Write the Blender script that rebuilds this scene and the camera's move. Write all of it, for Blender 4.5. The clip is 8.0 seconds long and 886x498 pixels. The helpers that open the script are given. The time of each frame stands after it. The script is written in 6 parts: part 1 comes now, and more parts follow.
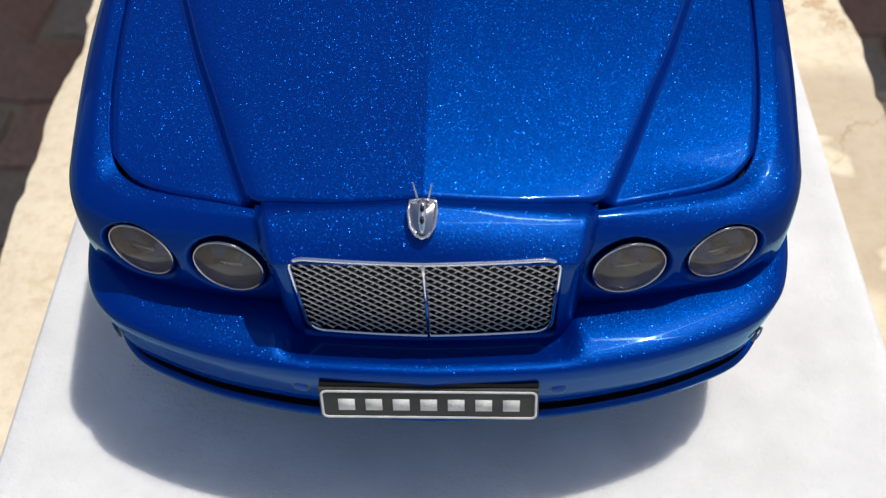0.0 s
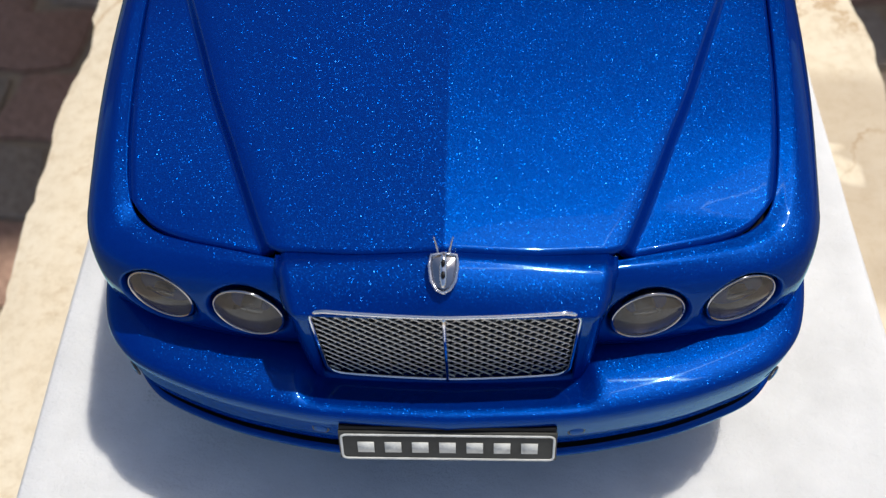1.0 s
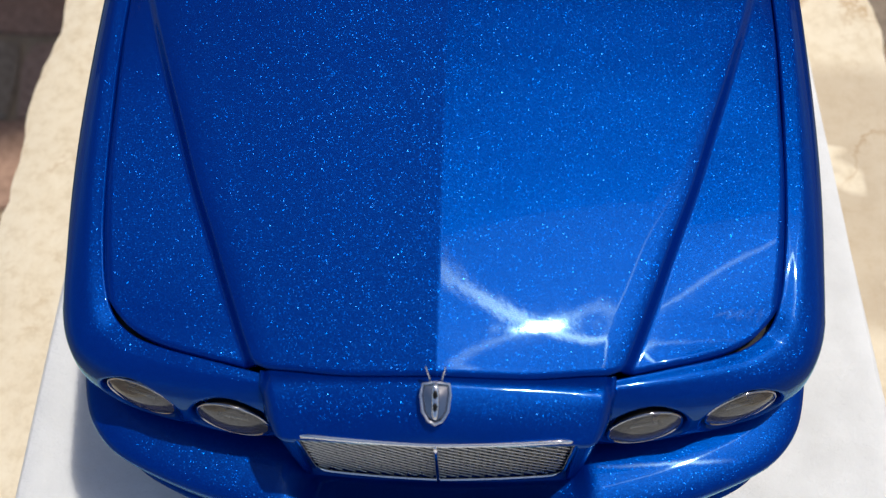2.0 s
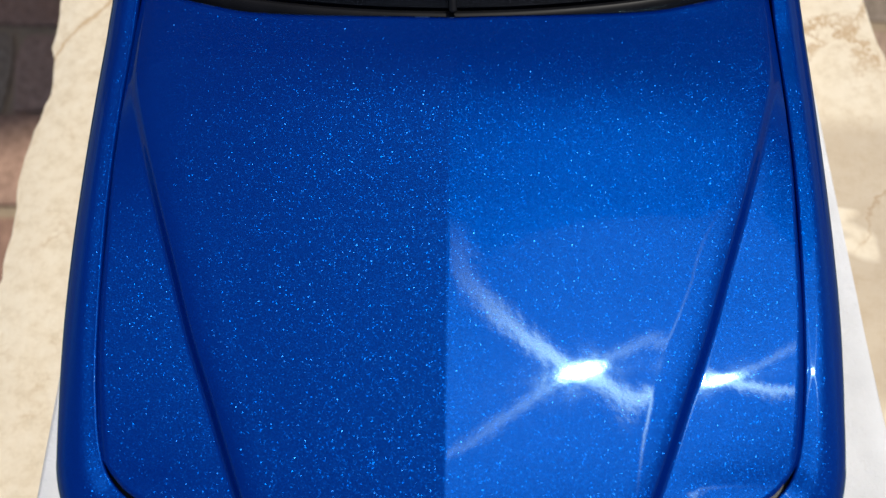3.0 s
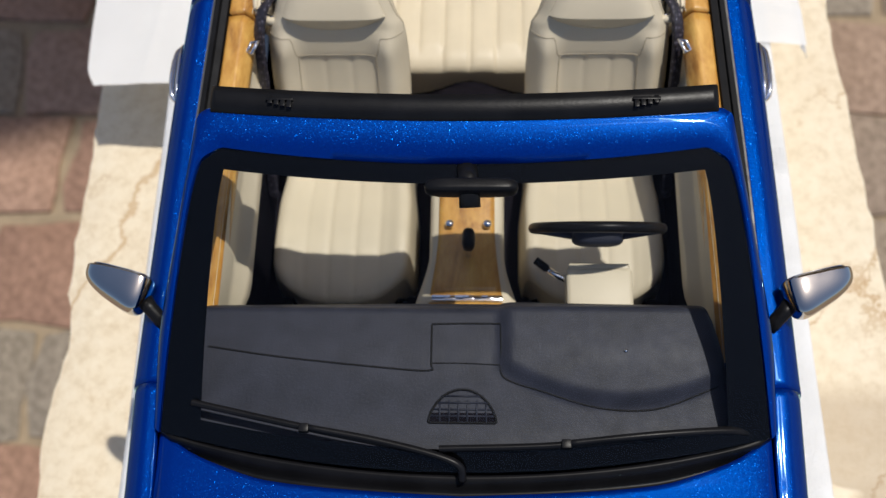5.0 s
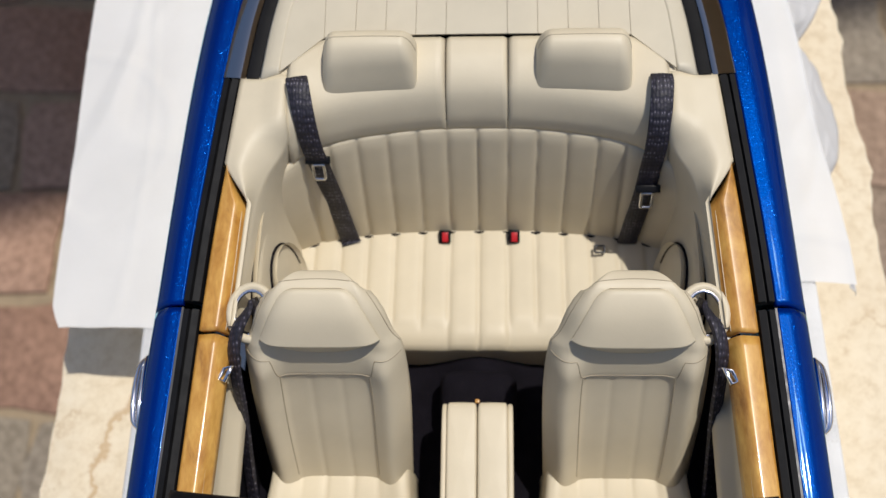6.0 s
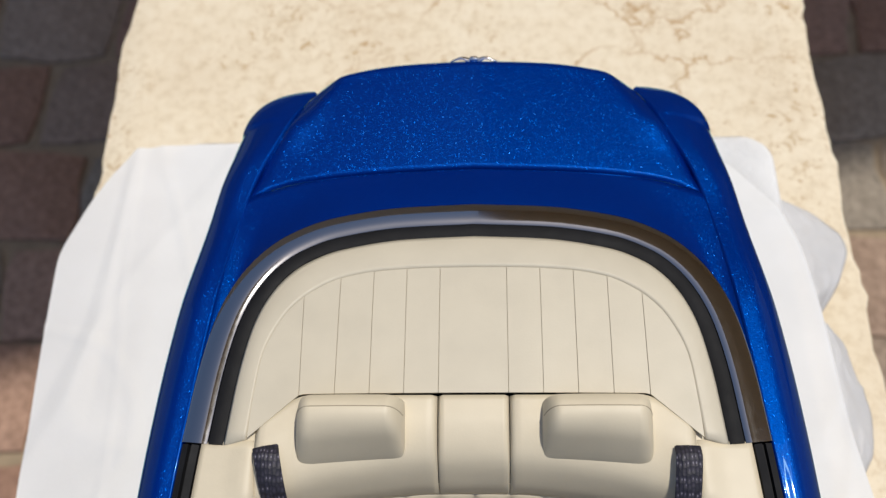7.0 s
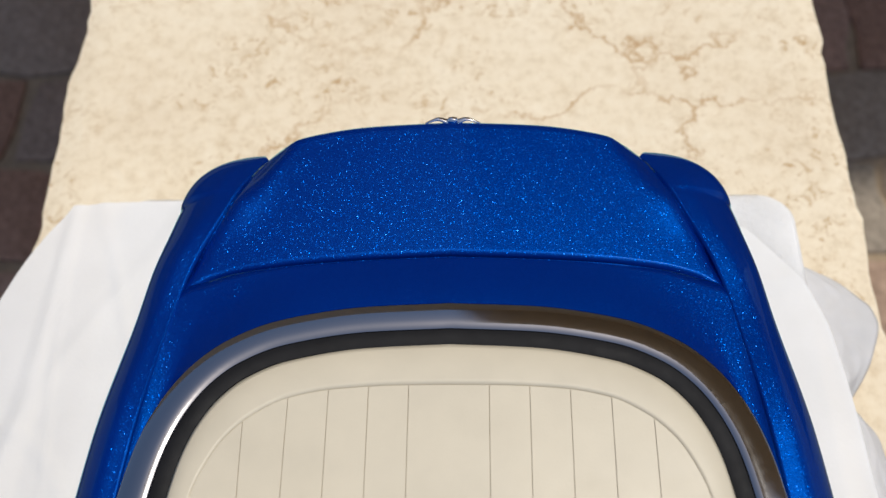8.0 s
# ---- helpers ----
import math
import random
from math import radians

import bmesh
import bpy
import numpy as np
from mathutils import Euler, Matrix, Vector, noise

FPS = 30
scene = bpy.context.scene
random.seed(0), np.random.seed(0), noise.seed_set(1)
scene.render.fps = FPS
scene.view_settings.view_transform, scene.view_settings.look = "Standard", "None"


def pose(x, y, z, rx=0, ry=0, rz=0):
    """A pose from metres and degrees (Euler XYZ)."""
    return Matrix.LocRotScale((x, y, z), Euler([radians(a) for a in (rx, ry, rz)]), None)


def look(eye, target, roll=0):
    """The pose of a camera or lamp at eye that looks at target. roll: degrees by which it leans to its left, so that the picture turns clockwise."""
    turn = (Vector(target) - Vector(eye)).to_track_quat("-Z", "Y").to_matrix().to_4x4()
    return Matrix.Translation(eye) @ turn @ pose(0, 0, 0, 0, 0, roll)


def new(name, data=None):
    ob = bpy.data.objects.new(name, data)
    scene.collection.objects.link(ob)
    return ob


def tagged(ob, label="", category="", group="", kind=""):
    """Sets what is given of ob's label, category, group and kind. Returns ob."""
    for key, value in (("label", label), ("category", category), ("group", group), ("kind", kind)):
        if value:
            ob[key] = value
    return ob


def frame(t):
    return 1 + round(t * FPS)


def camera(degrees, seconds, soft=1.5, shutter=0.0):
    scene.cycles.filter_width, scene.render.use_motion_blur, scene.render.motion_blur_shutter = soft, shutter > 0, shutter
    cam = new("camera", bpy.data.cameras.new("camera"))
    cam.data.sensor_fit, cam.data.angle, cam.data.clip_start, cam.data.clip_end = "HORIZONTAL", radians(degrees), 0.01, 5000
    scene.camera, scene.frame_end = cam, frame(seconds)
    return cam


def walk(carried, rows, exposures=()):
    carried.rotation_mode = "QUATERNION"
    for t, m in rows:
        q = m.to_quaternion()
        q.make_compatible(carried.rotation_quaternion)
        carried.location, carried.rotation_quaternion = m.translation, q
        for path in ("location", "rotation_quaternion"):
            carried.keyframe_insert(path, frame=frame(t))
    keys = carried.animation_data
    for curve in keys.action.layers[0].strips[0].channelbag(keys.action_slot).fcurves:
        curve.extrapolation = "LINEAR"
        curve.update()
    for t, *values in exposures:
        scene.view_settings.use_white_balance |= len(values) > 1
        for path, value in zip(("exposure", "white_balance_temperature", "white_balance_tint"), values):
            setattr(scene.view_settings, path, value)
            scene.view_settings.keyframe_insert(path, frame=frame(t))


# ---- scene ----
# A 1:18 die-cast convertible on a stone ledge. Lengths are written at the size of the full car and scaled by K.
K = 1 / 18

cam = camera(45.0, 8.0, soft=1.35)
cam.data.dof.use_dof, cam.data.dof.focus_distance, cam.data.dof.aperture_fstop = True, 0.150, 34.0
PATH = [
    (0, (0.146, -1.172, 2.712), (0.036, 0.400, 0.771), -2.91),
    (0.5, (0.143, -1.161, 2.768), (0.031, 0.396, 0.816), -3.04),
    (1, (0.098, -1.013, 2.845), (-0.009, 0.482, 0.844), -3.03),
    (1.2, (0.081, -0.945, 2.898), (-0.021, 0.502, 0.862), -2.84),
    (2.3, (0.073, -0.324, 3.097), (0.008, 0.864, 0.898), -1.81),
    (2.5, (0.076, -0.233, 3.119), (0.007, 0.940, 0.912), -2.30),
    (2.8, (0.072, -0.136, 3.151), (-0.000, 1.029, 0.941), -2.85),
    (3, (0.059, -0.072, 3.179), (-0.013, 1.085, 0.964), -3.02),
    (3.5, (0.024, 0.227, 3.410), (-0.032, 1.258, 1.133), -2.11),
    (4, (0.012, 0.500, 3.584), (-0.040, 1.448, 1.272), -2.06),
    (4.2, (0.018, 0.606, 3.651), (-0.044, 1.550, 1.337), -2.74),
    (5.3, (0.082, 1.562, 3.891), (-0.036, 2.517, 1.584), -6.40),
    (5.5, (0.084, 1.779, 3.890), (-0.040, 2.737, 1.584), -6.73),
    (6, (0.057, 2.308, 3.781), (-0.067, 3.287, 1.484), -6.71),
    (6.3, (0.062, 2.512, 3.747), (-0.057, 3.589, 1.494), -5.94),
    (6.5, (0.063, 2.661, 3.770), (-0.050, 3.784, 1.539), -5.59),
    (6.8, (0.063, 2.980, 3.780), (-0.045, 4.138, 1.568), -5.20),
    (7, (0.042, 3.151, 3.720), (-0.064, 4.339, 1.523), -5.01),
    (7.5, (0.044, 3.482, 3.558), (-0.050, 4.696, 1.375), -4.40),
    (8, (0.073, 3.615, 3.374), (-0.014, 4.815, 1.183), -4.06),
]
walk(cam, [(t, look(Vector(eye) * K, Vector(target) * K, roll)) for t, eye, target, roll in PATH], exposures=[(0, 0.08), (1.2, 0.06), (2.5, -0.07), (4.2, 0.02), (5.5, 0.05), (6.3, -0.08), (8, -0.08)])

# ---- world, sun ----
SUN = Vector((0.275, 0.125, 1.0)).normalized()
world = bpy.data.worlds.new("world")
scene.world = world
world.use_nodes = True
sky = world.node_tree.nodes.new("ShaderNodeTexSky")
sky.sky_type, sky.sun_disc = "NISHITA", False
sky.air_density, sky.dust_density, sky.ozone_density = 0.8, 1.3, 0.8
sky.sun_elevation, sky.sun_rotation = math.asin(SUN.z), math.atan2(SUN.x, SUN.y)
background = world.node_tree.nodes["Background"]
background.inputs["Strength"].default_value = 0.128
world.node_tree.links.new(sky.outputs["Color"], background.inputs["Color"])
sun = new("sun", bpy.data.lights.new("sun", "SUN"))
sun.data.energy, sun.data.angle, sun.data.color = 3.4, radians(0.8), (1.0, 0.955, 0.88)
sun.matrix_world = look(SUN * 5, (0, 0, 0))


# ---- materials ----
class Mat:
    """A node material: a Principled shader with helpers."""

    def __init__(self, name, color=(0.5, 0.5, 0.5), rough=0.5, metal=0.0, **more):
        self.m = bpy.data.materials.new(name)
        self.m.use_nodes = True
        self.t = self.m.node_tree
        self.p = self.t.nodes["Principled BSDF"]
        self.put("Base Color", (*color, 1))
        self.put("Roughness", rough)
        self.put("Metallic", metal)
        for key, value in more.items():
            self.put(key.replace("_", " "), value)
        self.place = self.node("ShaderNodeTexCoord").outputs["Object"]

    def put(self, socket, value):
        if isinstance(value, bpy.types.NodeSocket):
            self.t.links.new(value, self.p.inputs[socket])
        else:
            self.p.inputs[socket].default_value = value

    def node(self, kind, ins=None, operation="", feature="", data_type="", blend_type="", bands_direction=""):
        n = self.t.nodes.new(kind)
        if operation:
            n.operation = operation
        if feature:
            n.feature = feature
        if data_type:
            n.data_type = data_type
        if blend_type:
            n.blend_type = blend_type
        if bands_direction:
            n.bands_direction = bands_direction
        for key, value in (ins or {}).items():
            if isinstance(value, bpy.types.NodeSocket):
                self.t.links.new(value, n.inputs[key])
            else:
                n.inputs[key].default_value = value
        return n

    def noise(self, scale, detail=4.0, rough=0.55, where=None, distort=0.0):
        return self.node("ShaderNodeTexNoise", {"Vector": where or self.place, "Scale": scale, "Detail": detail, "Roughness": rough, "Distortion": distort}).outputs["Fac"]

    def ramp(self, fac, *stops):
        n = self.node("ShaderNodeValToRGB", {"Fac": fac})
        e = n.color_ramp.elements
        while len(e) < len(stops):
            e.new(0.5)
        for el, (pos, col) in zip(e, stops):
            el.position, el.color = pos, (*col, 1) if len(col) == 3 else col
        return n.outputs["Color"]

    def blend(self, fac, a, b, kind="MIX"):
        n = self.node("ShaderNodeMix", data_type="RGBA", blend_type=kind)
        for i, value in ((0, fac), (6, a), (7, b)):
            if isinstance(value, bpy.types.NodeSocket):
                self.t.links.new(value, n.inputs[i])
            else:
                n.inputs[i].default_value = value if i == 0 else (*value, 1)
        return n.outputs[2]

    def relief(self, height, strength, distance=0.0002, normal=None):
        ins = {"Height": height, "Strength": strength, "Distance": distance}
        if normal:
            ins["Normal"] = normal
        return self.node("ShaderNodeBump", ins).outputs["Normal"]


def make_paint():
    """Deep blue with fine metal flake under a faintly uneven lacquer with cyan-tinted gloss."""
    a = Mat("blue_flake_paint", (0.0, 0.05, 0.30), 0.9, 0.0, Specular_IOR_Level=0.0)
    coarse = a.node("ShaderNodeTexVoronoi", {"Vector": a.place, "Scale": 12500.0})
    fine = a.node("ShaderNodeTexVoronoi", {"Vector": a.place, "Scale": 15000.0})
    normal = a.node("ShaderNodeNewGeometry").outputs["Normal"]

    def leaning(colour, amount):
        tilt = a.node("ShaderNodeVectorMath", {0: colour, 1: (0.5, 0.5, 0.5)}, operation="SUBTRACT").outputs[0]
        tilt = a.node("ShaderNodeVectorMath", {0: tilt, "Scale": amount}, operation="SCALE").outputs[0]
        tilt = a.node("ShaderNodeVectorMath", {0: normal, 1: tilt}, operation="ADD").outputs[0]
        return a.node("ShaderNodeVectorMath", {0: tilt}, operation="NORMALIZE").outputs[0]

    pick = a.node("ShaderNodeTexWhiteNoise", {"Vector": fine.outputs["Color"]}).outputs["Value"]
    deep = a.blend(a.ramp(a.noise(60.0), (0.35, (0, 0, 0)), (0.75, (1, 1, 1))), (0.0, 0.0050, 0.080), (0.0, 0.0060, 0.092))
    grain = a.node("ShaderNodeMapRange", {"Value": pick, "From Min": 0.45, "From Max": 1.0, "To Min": 0.0, "To Max": 1.0}).outputs[0]
    a.put("Base Color", a.blend(grain, deep, (0.0, 0.0115, 0.124)))
    # the bed of fine flakes gives a broad blue sheen, a few larger ones glint
    sheen = a.node("ShaderNodeBsdfGlossy", {"Color": (0.0, 0.0195, 0.098, 1), "Roughness": 0.45, "Normal": leaning(fine.outputs["Color"], 0.22)})
    chance = a.node("ShaderNodeTexWhiteNoise", {"Vector": coarse.outputs["Color"]}).outputs["Value"]
    flake = a.ramp(chance, (0.35, (0, 0.001, 0.004)), (0.80, (0.0, 0.011, 0.068)), (0.95, (0.0, 0.026, 0.122)), (1.0, (0.005, 0.050, 0.178)))
    glint = a.node("ShaderNodeBsdfGlossy", {"Color": flake, "Roughness": 0.25, "Normal": leaning(coarse.outputs["Color"], 0.70)})
    bed = a.node("ShaderNodeAddShader", {0: a.p.outputs[0], 1: sheen.outputs[0]})
    bed = a.node("ShaderNodeAddShader", {0: bed.outputs[0], 1: glint.outputs[0]})
    # lacquer: orange peel and polishing haze; a cyan gloss colours its highlights
    peel = a.node("ShaderNodeMath", {0: a.noise(260.0, 2.0), 1: a.node("ShaderNodeMath", {0: a.noise(1100.0, 2.0), 1: 0.25}, operation="MULTIPLY").outputs[0]}, operation="ADD").outputs[0]
    waves = a.relief(peel, 0.05, 0.00012)
    haze = a.node("ShaderNodeMapRange", {"Value": a.noise(420.0, 5.0), "From Min": 0.3, "From Max": 0.75, "To Min": 0.028, "To Max": 0.055}).outputs[0]
    gloss = a.node("ShaderNodeBsdfGlossy", {"Color": (0.48, 0.86, 1.0, 1), "Roughness": haze, "Normal": waves})
    # two stretched gloss lobes added to draw the sun's highlight into crossed arms
    for way, share in (((0.72, -0.69, 0.0), 0.020), ((0.80, 0.60, 0.0), 0.075)):
        along = a.node("ShaderNodeCombineXYZ", {0: way[0], 1: way[1], 2: way[2]}).outputs[0]
        streak = a.node("ShaderNodeBsdfAnisotropic", {"Color": (0.55, 0.90, 1.0, 1), "Roughness": 0.122, "Anisotropy": 0.80, "Tangent": along, "Normal": waves})
        streak.distribution = "BECKMANN"
        gloss = a.node("ShaderNodeMixShader", {0: share, 1: gloss.outputs[0], 2: streak.outputs[0]})
    rim = a.node("ShaderNodeFresnel", {"IOR": 1.23})
    coat = a.node("ShaderNodeMixShader", {0: rim.outputs[0], 1: bed.outputs[0], 2: gloss.outputs[0]})
    a.t.links.new(coat.outputs[0], a.t.nodes["Material Output"].inputs["Surface"])
    return a.m


def make_leather(name, color):
    a = Mat(name, color, 0.5)
    light = tuple(min(1, c * 1.04) for c in color)
    dark = tuple(c * 0.95 for c in color)
    a.put("Base Color", a.ramp(a.noise(130.0, 5.0), (0.3, dark), (0.52, color), (0.75, light)))
    a.put("Roughness", a.node("ShaderNodeMapRange", {"Value": a.noise(300.0), "To Min": 0.42, "To Max": 0.62}).outputs[0])
    a.put("Normal", a.relief(a.noise(2600.0, 3.0), 0.12, 0.0001))
    return a.m


def make_plastic(name, color, rough, grain=1800.0, depth=0.2):
    a = Mat(name, color, rough)
    a.put("Base Color", a.ramp(a.noise(220.0, 5.0), (0.3, tuple(c * 0.75 for c in color)), (0.7, tuple(c * 1.25 for c in color))))
    a.put("Roughness", a.node("ShaderNodeMapRange", {"Value": a.noise(500.0), "To Min": rough * 0.8, "To Max": min(1, rough * 1.2)}).outputs[0])
    a.put("Normal", a.relief(a.noise(grain, 3.0), depth, 0.0001))
    a.put("Specular IOR Level", 0.10 if max(color) < 0.01 else 0.20)
    return a.m


def make_wood():
    a = Mat("lacquered_burr_wood", (0.45, 0.22, 0.05), 0.35, Coat_Weight=0.3, Coat_Roughness=0.08)
    long = a.node("ShaderNodeMapping", {"Vector": a.place, "Scale": (1.0, 0.35, 1.0)}).outputs[0]
    blot = a.noise(210.0, 7.0, 0.65, long, 1.2)
    grain = a.noise(900.0, 4.0, 0.6, long)
    base = a.ramp(blot, (0.32, (0.26, 0.10, 0.012)), (0.48, (0.54, 0.26, 0.045)), (0.66, (0.68, 0.39, 0.085)))
    a.put("Base Color", a.blend(0.35, base, a.ramp(grain, (0.35, (0.30, 0.13, 0.03)), (0.65, (0.62, 0.38, 0.12)))))
    return a.m


def make_metal(name, color, rough):
    a = Mat(name, color, rough, 1.0)
    a.put("Roughness", a.node("ShaderNodeMapRange", {"Value": a.noise(700.0, 4.0), "To Min": rough * 0.6, "To Max": rough * 1.6}).outputs[0])
    return a.m


def make_glass(name, tint, ior=1.25, haze=0.0):
    """Thin clear plastic: a glossy film over plain see-through, with some milky haze."""
    m = bpy.data.materials.new(name)
    m.use_nodes = True
    t = m.node_tree
    t.nodes.clear()
    out, clear, gloss, fresnel, mixer = (t.nodes.new(k) for k in ("ShaderNodeOutputMaterial", "ShaderNodeBsdfTransparent", "ShaderNodeBsdfGlossy", "ShaderNodeFresnel", "ShaderNodeMixShader"))
    clear.inputs["Color"].default_value = (*tint, 1)
    gloss.inputs["Roughness"].default_value = 0.02
    fresnel.inputs["IOR"].default_value = ior
    t.links.new(fresnel.outputs[0], mixer.inputs[0])
    milk, cloud = t.nodes.new("ShaderNodeBsdfDiffuse"), t.nodes.new("ShaderNodeMixShader")
    milk.inputs["Color"].default_value = (0.62, 0.58, 0.52, 1)
    cloud.inputs[0].default_value = haze
    t.links.new(clear.outputs[0], cloud.inputs[1])
    t.links.new(milk.outputs[0], cloud.inputs[2])
    t.links.new(cloud.outputs[0], mixer.inputs[1])
    t.links.new(gloss.outputs[0], mixer.inputs[2])
    t.links.new(mixer.outputs[0], out.inputs["Surface"])
    return m


def make_stone():
    """Cream limestone with tan pits, rusty hair cracks and water stains."""
    a = Mat("cream_limestone", (0.72, 0.62, 0.46), 0.75)
    base = a.ramp(a.noise(26.0, 6.0, 0.6), (0.3, (0.62, 0.51, 0.36)), (0.5, (0.70, 0.60, 0.44)), (0.72, (0.76, 0.68, 0.53)))
    base = a.blend(0.5, base, a.ramp(a.noise(300.0, 6.0, 0.7), (0.35, (0.56, 0.45, 0.30)), (0.5, (0.71, 0.61, 0.45)), (0.7, (0.78, 0.70, 0.55))))
    pits = a.ramp(a.noise(330.0, 8.0, 0.74, distort=0.7), (0.53, (0, 0, 0)), (0.64, (1, 1, 1)))
    spread = a.ramp(a.noise(34.0, 4.0, 0.6), (0.42, (0, 0, 0)), (0.60, (0.9, 0.9, 0.9)))
    pits = a.blend(1.0, pits, spread, "MULTIPLY")
    # the end beyond the car is more pitted
    along = a.node("ShaderNodeMapRange", {"Value": a.node("ShaderNodeSeparateXYZ", {0: a.place}).outputs[1], "From Min": 0.26, "From Max": 0.32, "To Min": 0.35, "To Max": 1.0}).outputs[0]
    pits = a.blend(1.0, pits, a.node("ShaderNodeCombineColor", {0: along, 1: along, 2: along}).outputs[0], "MULTIPLY")
    warp = a.node("ShaderNodeTexNoise", {"Vector": a.place, "Scale": 70.0, "Detail": 7.0, "Roughness": 0.65}).outputs["Color"]
    moved = a.node("ShaderNodeVectorMath", {0: a.place, 1: a.node("ShaderNodeVectorMath", {0: warp, "Scale": 0.030}, operation="SCALE").outputs[0]}, operation="ADD").outputs[0]
    veins = a.node("ShaderNodeTexVoronoi", {"Vector": moved, "Scale": 13.0}, feature="DISTANCE_TO_EDGE").outputs["Distance"]
    veins = a.ramp(veins, (0.0, (1, 1, 1)), (0.013, (0, 0, 0)))
    veins = a.blend(1.0, veins, a.ramp(a.noise(24.0, 3.0), (0.45, (0, 0, 0)), (0.58, (0.85, 0.85, 0.85))), "MULTIPLY")
    color = a.blend(pits, base, (0.42, 0.27, 0.12))
    color = a.blend(veins, color, (0.40, 0.24, 0.10))
    axes = a.node("ShaderNodeSeparateXYZ", {0: a.place})

    def grey(value):
        return a.node("ShaderNodeCombineColor", {0: value, 1: value, 2: value}).outputs[0]

    def between(value, lo, hi, soft):
        up = a.node("ShaderNodeMapRange", {"Value": value, "From Min": lo - soft, "From Max": lo}).outputs[0]
        down = a.node("ShaderNodeMapRange", {"Value": value, "From Min": hi + soft, "From Max": hi}).outputs[0]
        return a.node("ShaderNodeMath", {0: up, 1: down}, operation="MULTIPLY").outputs[0]

    # one long rusty crack slanting to the edge
    bend = a.node("ShaderNodeMapRange", {"Value": a.noise(55.0, 6.0, 0.6), "To Min": -0.010, "To Max": 0.010}).outputs[0]
    bend = a.node("ShaderNodeMath", {0: a.node("ShaderNodeMath", {0: axes.outputs[1], 1: -0.40}, operation="MULTIPLY").outputs[0], 1: bend}, operation="ADD").outputs[0]
    off = a.node("ShaderNodeMath", {0: axes.outputs[0], 1: bend}, operation="ADD").outputs[0]
    crack = a.node("ShaderNodeMath", {0: between(off, -0.1572, -0.1566, 0.0008), 1: between(axes.outputs[1], 0.150, 0.195, 0.01)}, operation="MULTIPLY").outputs[0]
    color = a.blend(a.blend(1.0, grey(crack), (0.6, 0.6, 0.6), "MULTIPLY"), color, (0.42, 0.25, 0.10))
    # filled tan damp stains with crisp edges on one stretch
    stain = a.ramp(a.noise(36.0, 3.0, 0.45, distort=0.5), (0.425, (0, 0, 0)), (0.445, (0.62, 0.62, 0.62)), (0.60, (0.50, 0.50, 0.50)))
    where = a.node("ShaderNodeMath", {0: between(axes.outputs[0], 0.078, 0.2, 0.006), 1: between(axes.outputs[1], 0.070, 0.131, 0.006)}, operation="MULTIPLY").outputs[0]
    stain = a.blend(1.0, stain, grey(where), "MULTIPLY")
    a.put("Base Color", a.blend(stain, color, (0.38, 0.29, 0.195)))
    tall = a.node("ShaderNodeMath", {0: a.noise(270.0, 8.0, 0.74, distort=0.7), 1: a.noise(40.0, 4.0)}, operation="ADD").outputs[0]
    a.put("Normal", a.relief(tall, 0.5, 0.0006))
    return a.m


def make_paper():
    """White kitchen paper with embossed dot clusters."""
    a = Mat("embossed_white_paper", (0.76, 0.77, 0.79), 0.9)
    dots = a.node("ShaderNodeTexVoronoi", {"Vector": a.place, "Scale": 1080.0, "Randomness": 0.2}).outputs["Distance"]
    dots = a.ramp(dots, (0.18, (1, 1, 1)), (0.34, (0, 0, 0)))
    groups = a.node("ShaderNodeTexVoronoi", {"Vector": a.place, "Scale": 34.0, "Randomness": 0.5}).outputs["Distance"]
    groups = a.ramp(groups, (0.085, (1, 1, 1)), (0.115, (0, 0, 0)))
    press = a.blend(1.0, dots, groups, "MULTIPLY")
    fibre = a.noise(420.0, 7.0, 0.72)
    a.put("Base Color", a.ramp(a.noise(90.0, 6.0), (0.3, (0.70, 0.695, 0.68)), (0.7, (0.80, 0.795, 0.78))))
    first = a.relief(fibre, 0.7, 0.0013)
    a.put("Normal", a.relief(a.node("ShaderNodeInvert", {"Color": press}).outputs[0], 1.0, 0.0007, first))
    a.put("Subsurface Weight", 0.85)
    a.put("Subsurface Radius", (1.0, 1.0, 1.0))
    a.put("Subsurface Scale", 0.0045)
    return a.m


def make_cloth():
    a = Mat("white_nonwoven_cloth", (0.86, 0.86, 0.87), 0.95, Sheen_Weight=0.2)
    a.put("Base Color", a.ramp(a.noise(70.0, 5.0), (0.3, (0.86, 0.855, 0.84)), (0.7, (0.92, 0.915, 0.90))))
    a.put("Normal", a.relief(a.noise(1500.0, 4.0), 0.25, 0.0002))
    # a share of the light soaks through the thin fibres
    soak = a.node("ShaderNodeBsdfTranslucent", {"Color": (0.92, 0.91, 0.88, 1)})
    both_ways = a.node("ShaderNodeMixShader", {0: 0.30, 1: a.p.outputs[0], 2: soak.outputs[0]})
    a.t.links.new(both_ways.outputs[0], a.t.nodes["Material Output"].inputs["Surface"])
    return a.m


def make_sheer():
    """One thin see-through layer of the cloth, greyed to carry the shade beneath."""
    a = Mat("greyed_thin_nonwoven", (0.62, 0.62, 0.63), 0.95)
    a.put("Base Color", a.ramp(a.noise(60.0, 5.0), (0.3, (0.56, 0.56, 0.57)), (0.7, (0.66, 0.66, 0.67))))
    a.put("Normal", a.relief(a.noise(900.0, 4.0), 0.3, 0.0002))
    a.put("Alpha", 0.72)
    return a.m


